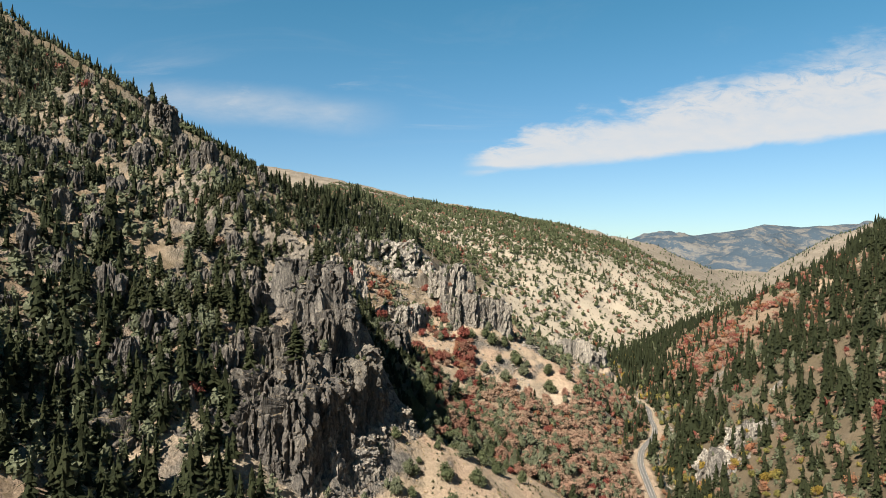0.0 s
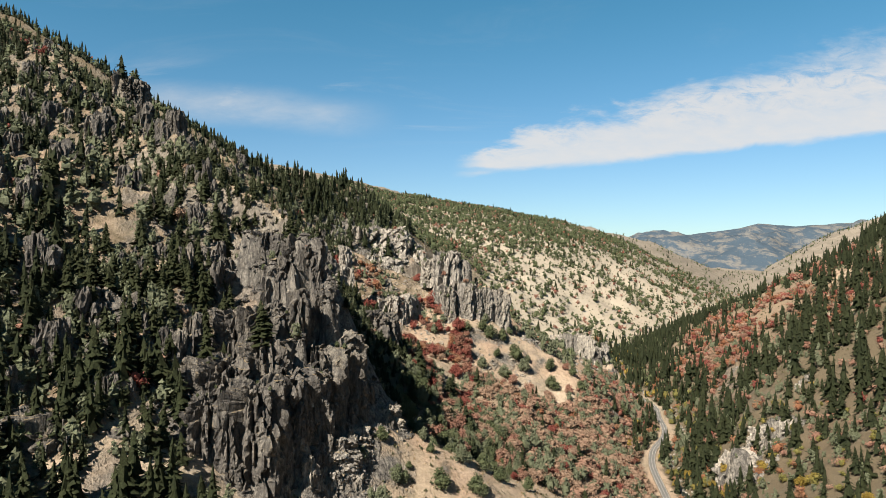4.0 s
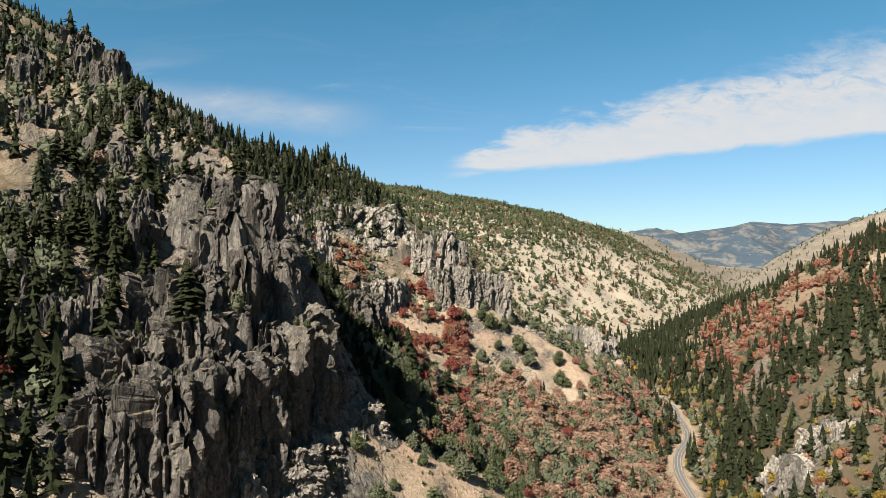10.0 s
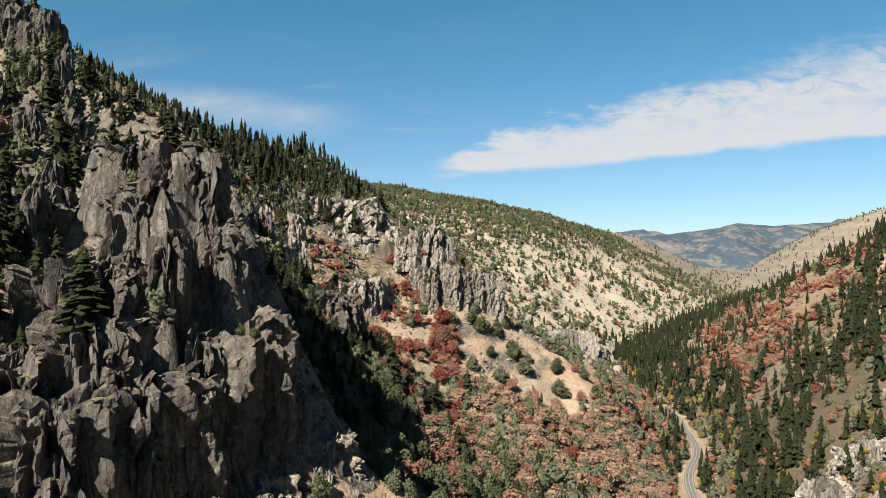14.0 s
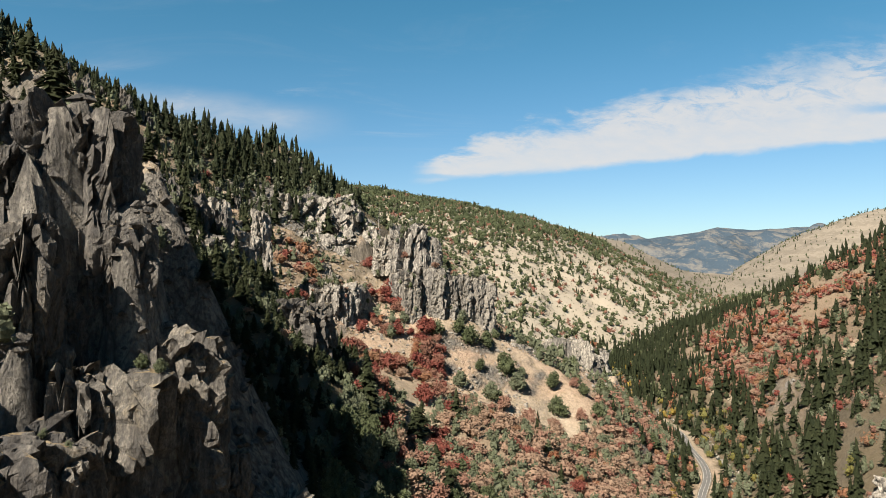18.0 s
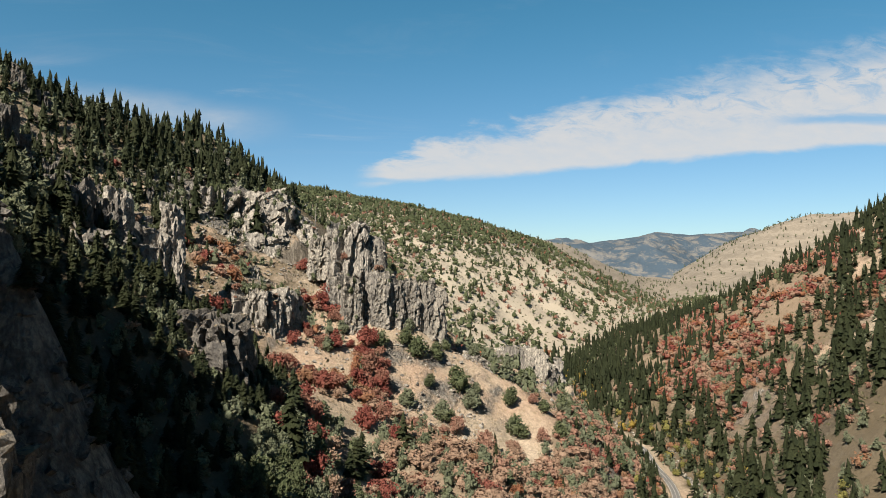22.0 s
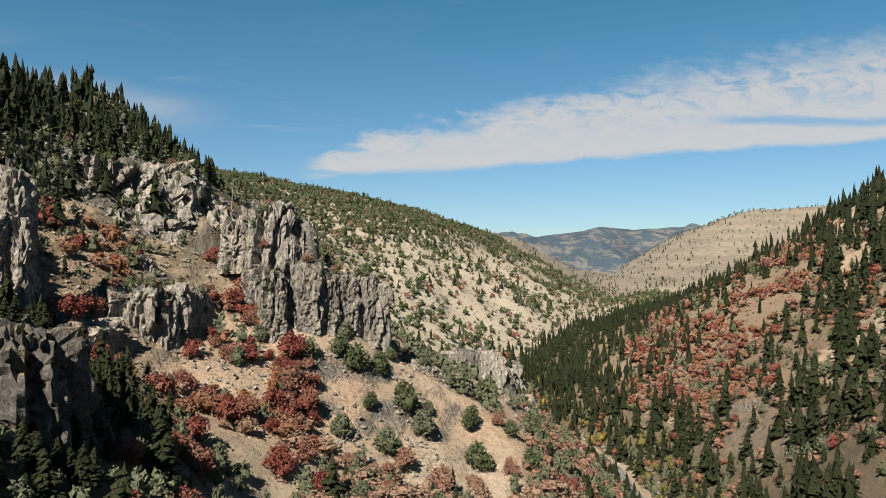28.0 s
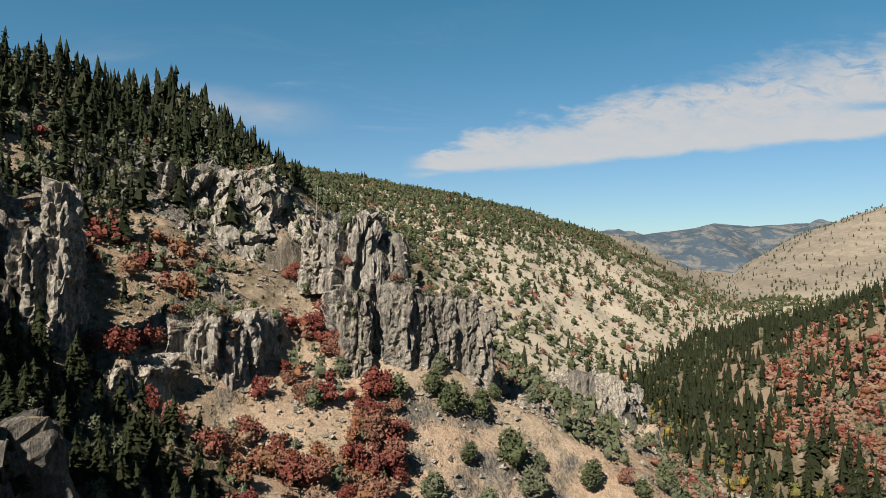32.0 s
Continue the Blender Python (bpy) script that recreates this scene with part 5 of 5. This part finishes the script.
# junipers and maples that stand out singly on the sunny slope: x, y, height
ALONE_JUNIPERS = [(29, 460, 7.6), (36, 483, 9.4), (20, 481, 7.4), (39, 473, 5.4), (43, 461, 8.6), (52, 476, 11), (56, 472, 8.8), (60, 480, 4.8), (74, 481, 7.8), (30, 486, 7.2), (44, 487, 7.4), (26, 497, 6.0), (33, 494, 5.5), (65, 514, 6.6), (74, 468, 9.2), (4, 487, 5.6), (-2, 471, 6.0), (49, 495, 5.0), (89, 480, 5.9), (102, 496, 8.5), (93, 530, 5.9), (83, 524, 5.1), (92, 469, 6.6), (113, 484, 7.1), (121, 477, 8.0), (30, 416, 6.0), (82, 520, 6.5), (98, 530, 6.0), (70, 545, 7.0),
                  (-18, 253, 4.6), (-23, 244, 4.8), (-5, 266, 4.2), (-2, 261, 3.4), (8, 265, 6.2), (16, 272, 5.5), (-9, 251, 2.6), (-13, 246, 5.2), (-10, 247, 4.4), (1, 249, 6.5), (13, 255, 6.5), (22, 273, 5.4), (-2, 276, 5), (4, 279, 5.6), (11, 283, 5.2), (18, 286, 5.8), (25, 283, 4.6), (-7, 283, 5.4), (32, 279, 5)]
ALONE_REDS = [(15, 481, 8.5), (19, 464, 8.5), (13, 467, 8.5), (18, 433, 7.2), (10, 456, 8.1), (-15, 458, 6.3), (-15, 469, 5.9), (-9, 446, 8.2), (-17, 433, 6.9), (-4, 439, 7.3), (1, 440, 8.5), (-14, 520, 6.3), (-7, 521, 7.4), (-1, 505, 8.0), (-4, 499, 7.8), (1, 493, 6.7), (-33, 443, 5.7), (-27, 440, 5.7), (-41, 450, 7.4), (-51, 460, 7.7), (-41, 468, 6.5), (11, 423, 8.1), (19, 419, 6.0)]
ALONE_FADED = [(47, 457, 7.7), (56, 448, 8.1), (70, 458, 6.3), (85, 483, 5.0), (-14, 501, 4.9), (40, 446, 6.0), (30, 440, 6.0), (84, 465, 6.0)]
for kind, rows in (("juniper", ALONE_JUNIPERS), ("red", ALONE_REDS), ("faded", ALONE_FADED)):
    for x, y, tall in rows:
        single_tree(kind, x, y, tall * 1.08, 1.25 if kind == "juniper" else 0.98)

# shrubs that cling to the cliffs: set on whatever ledge lies under each place
bpy.context.view_layer.update()
sight = bpy.context.evaluated_depsgraph_get()


def on_ledges(x0, x1, y0, y1, gap, share, low, high, flat=0.45):
    xs, ys = spread(x0, x1, y0, y1, gap)
    for a, b in zip(xs, ys):
        if wood.rand() > share:
            continue
        hit, place, normal, _, ob, _ = scene.ray_cast(sight, (a, b, 260), (0, 0, -1))
        if hit and ob.name.startswith(("rock_face", "pillar")) and normal.z > flat:
            shrub = single_tree("juniper" if wood.rand() < 0.92 else "faded", a, b, wood.uniform(low, high), 1.2, True)
            shrub.location.z = place.z - 0.3


on_ledges(-100, 45, 465, 565, 2.8, 0.52, 1.4, 4.2, 0.25)
on_ledges(-85, -20, 215, 280, 3.0, 0.22, 1.0, 2.4, 0.6)

SINGLES = {"fir": 260, "juniper": 190, "red": 130, "faded": 90, "orange": 40, "yellow": 60}
for kind, stands in planted.items():
    x, y, tall, girth = (np.concatenate([s[k] for s in stands]) for k in range(4))
    # those along the stretch that the flight passes nearest stand singly
    order = np.argsort(np.hypot((x - 10) * 1.0, (y - np.clip(y, 200, 330))) + np.where(y < 225, 400, 0))
    near, rest = order[:SINGLES[kind]], order[SINGLES[kind]:]
    for k in near:
        single_tree(kind, x[k], y[k], tall[k], girth[k])
    place = np.where((y[rest] < 460) & (np.abs(x[rest] - 5) < 115) & (y[rest] > 225), 0, np.where(y[rest] < 575, 1, 2))
    for k, (shape_set, where) in enumerate(((MID_SHAPES, ", thick on the nearer slope"), (FAR_SHAPES, ", thick along the canyon sides"), (TINY_SHAPES, ", thick on the far slopes"))):
        some = rest[place == k]
        if len(some):
            woods({"fir": "fir_wood", "juniper": "juniper_scrub"}.get(kind, "maple_thicket"), WORDS[kind][3] + where, kind, x[some], y[some], tall[some], girth[some], shape_set)

# the long hill beyond, and the far slopes
x, y = spread(-240, 620, 600, 1540, 6.2)
d, z, n1, n2 = bands(x, y)
rise = z - np.interp(y, (600, 1500), (24, 65))
clump = ramp(value_noise(x, y, 60, 131) + 0.5 * value_noise(x, y, 22, 132), -0.05, 0.3)
chance = np.where((d < 4) | (y > 950), 0.24 + 0.42 * clump + 0.55 * ramp(rise, 75, 125) + 0.2 * n1, 0)
far = plant(x, y, chance, [("juniper", 0.76), ("fir", 0.10), ("faded", 0.11), ("red", 0.03)], {**SIZES, "juniper": (3.2, 8.5), "fir": (6, 12), "faded": (3.5, 6.5)}, {**GIRTHS, "fir": (1.2, 1.7), "juniper": (1.15, 1.6)}, 3.0)
for kind, rows in far.items():
    woods("far_wood", "scattered trees on the long far hill", kind, *rows, TINY_SHAPES)
x, y = spread(250, 1900, 760, 2700, 16)
d, z, n1, n2 = bands(x, y)
far = plant(x, y, np.where((d > 24) | (y > 1500), 0.24 + 0.7 * np.clip(n1, 0, 1) * (d > 0), 0), [("fir", 0.3), ("juniper", 0.7)], {**SIZES, "juniper": (4, 8), "fir": (6, 12)}, {**GIRTHS, "fir": (0.9, 1.4)}, 3.0)
for kind, rows in far.items():
    woods("far_wood", "sparse dark trees on distant tan hills", kind, *rows, TINY_SHAPES)


# ---------------------------------------------------------------- low scrub and grass
def tufts(name, words, mat, x, y, size, blades=3):
    """Many small bushy tufts, joined."""
    z = height(x, y)
    count = len(x)
    verts = np.zeros((count, blades * 3, 3))
    for b in range(blades):
        a = wood.uniform(0, 6.28, count)
        w, h = size * wood.uniform(0.35, 0.7, count), size * wood.uniform(0.5, 1.0, count)
        lean = wood.uniform(-0.3, 0.3, (count, 2)) * size[:, None]
        for k, (side, up) in enumerate(((-1, 0), (1, 0), (0, 1))):
            verts[:, b * 3 + k, 0] = x + np.cos(a) * w * side + lean[:, 0] * up
            verts[:, b * 3 + k, 1] = y + np.sin(a) * w * side + lean[:, 1] * up
            verts[:, b * 3 + k, 2] = z - 0.1 + h * up
    data = mesh_of(name, verts.reshape(-1, 3), np.arange(count * blades * 3).reshape(-1, 3), [mat])
    return tagged(new(name, data), words, "scrub", kind="stuff")


x, y = spread(-110, 170, 215, 660, 2.3)
d, z, n1, n2 = bands(x, y)
steep, _ = steepness(x, y)
keep = (wood.rand(len(x)) < np.where(d < -10, (0.20 + 0.7 * n2 + 0.3 * n1) * np.where((y > 415) & (x > 0) & (x < 120), 0.12, 1), 0)) & (steep < 1.1)
x, y = x[keep], y[keep]
tufts("sagebrush", "grey green sagebrush tufts on dry slopes", SAGE, x, y, wood.uniform(0.5, 1.5, len(x)) , 5)
x, y = spread(-110, 140, 215, 600, 1.9)
d, z, n1, n2 = bands(x, y)
steep, _ = steepness(x, y)
keep = (wood.rand(len(x)) < np.where(d < -10, 0.40 + 0.7 * n2, 0)) & (steep < 1.0)
x, y = x[keep], y[keep]
tufts("dry_grass", "clumps of dry tan grass on the slopes", GRASSY, x, y, wood.uniform(0.35, 0.9, len(x)), 4)
x, y = spread(-100, 520, 640, 1300, 5.0)
d, z, n1, n2 = bands(x, y)
keep = wood.rand(len(x)) < np.where(d < -10, 0.40 + 0.5 * n1, 0)
x, y = x[keep], y[keep]
tufts("sagebrush", "low scrub dotted over the far tan hill", SAGE, x, y, wood.uniform(0.9, 2.2, len(x)), 4)
x, y = spread(190, 420, 400, 720, 3.4)
d, z, n1, n2 = bands(x, y)
keep = wood.rand(len(x)) < np.where(d > 28, 0.45 + 0.6 * n2, 0)
x, y = x[keep], y[keep]
tufts("sagebrush", "low scrub between the maples", SAGE, x, y, wood.uniform(0.6, 1.8, len(x)), 4)


# ---------------------------------------------------------------- dead wood
def dead_tree(name, words, x, y, tall, tilt, turn, lift=0.0):
    thing = new(name)
    thing.matrix_basis = pose(x, y, height_at(x, y) - 0.2 + lift, tilt, 0, turn) @ Matrix.Diagonal((tall, tall, tall, 1))
    tagged(thing, words, "dead tree")
    part("trunk", DEAD_STEM, thing)
    for k in range(7):
        part("branch", DEAD_BRANCH, thing, m=pose(0, 0, 0.3 + 0.09 * k, 0, 55 + 3 * k, 137 * k) @ Matrix.Scale(0.30 - 0.03 * k, 4))


DEAD_STEM, DEAD_BRANCH = trunk_mesh(6, 0.018, 1.0, 0, DEAD), trunk_mesh(7, 0.028, 1.0, 2, DEAD, "branch")
dead_tree("dead_snag", "bare grey dead snag standing on the wooded crest", -9, 549, 13, 4, 30)
dead_tree("dead_snag", "bare grey dead snag among firs on the steep slope", -112, 300, 12, -5, 80)
dead_tree("fallen_log", "bleached fallen log lying on the rock terrace", -59, 225, 9, 78, 60, 1.0)
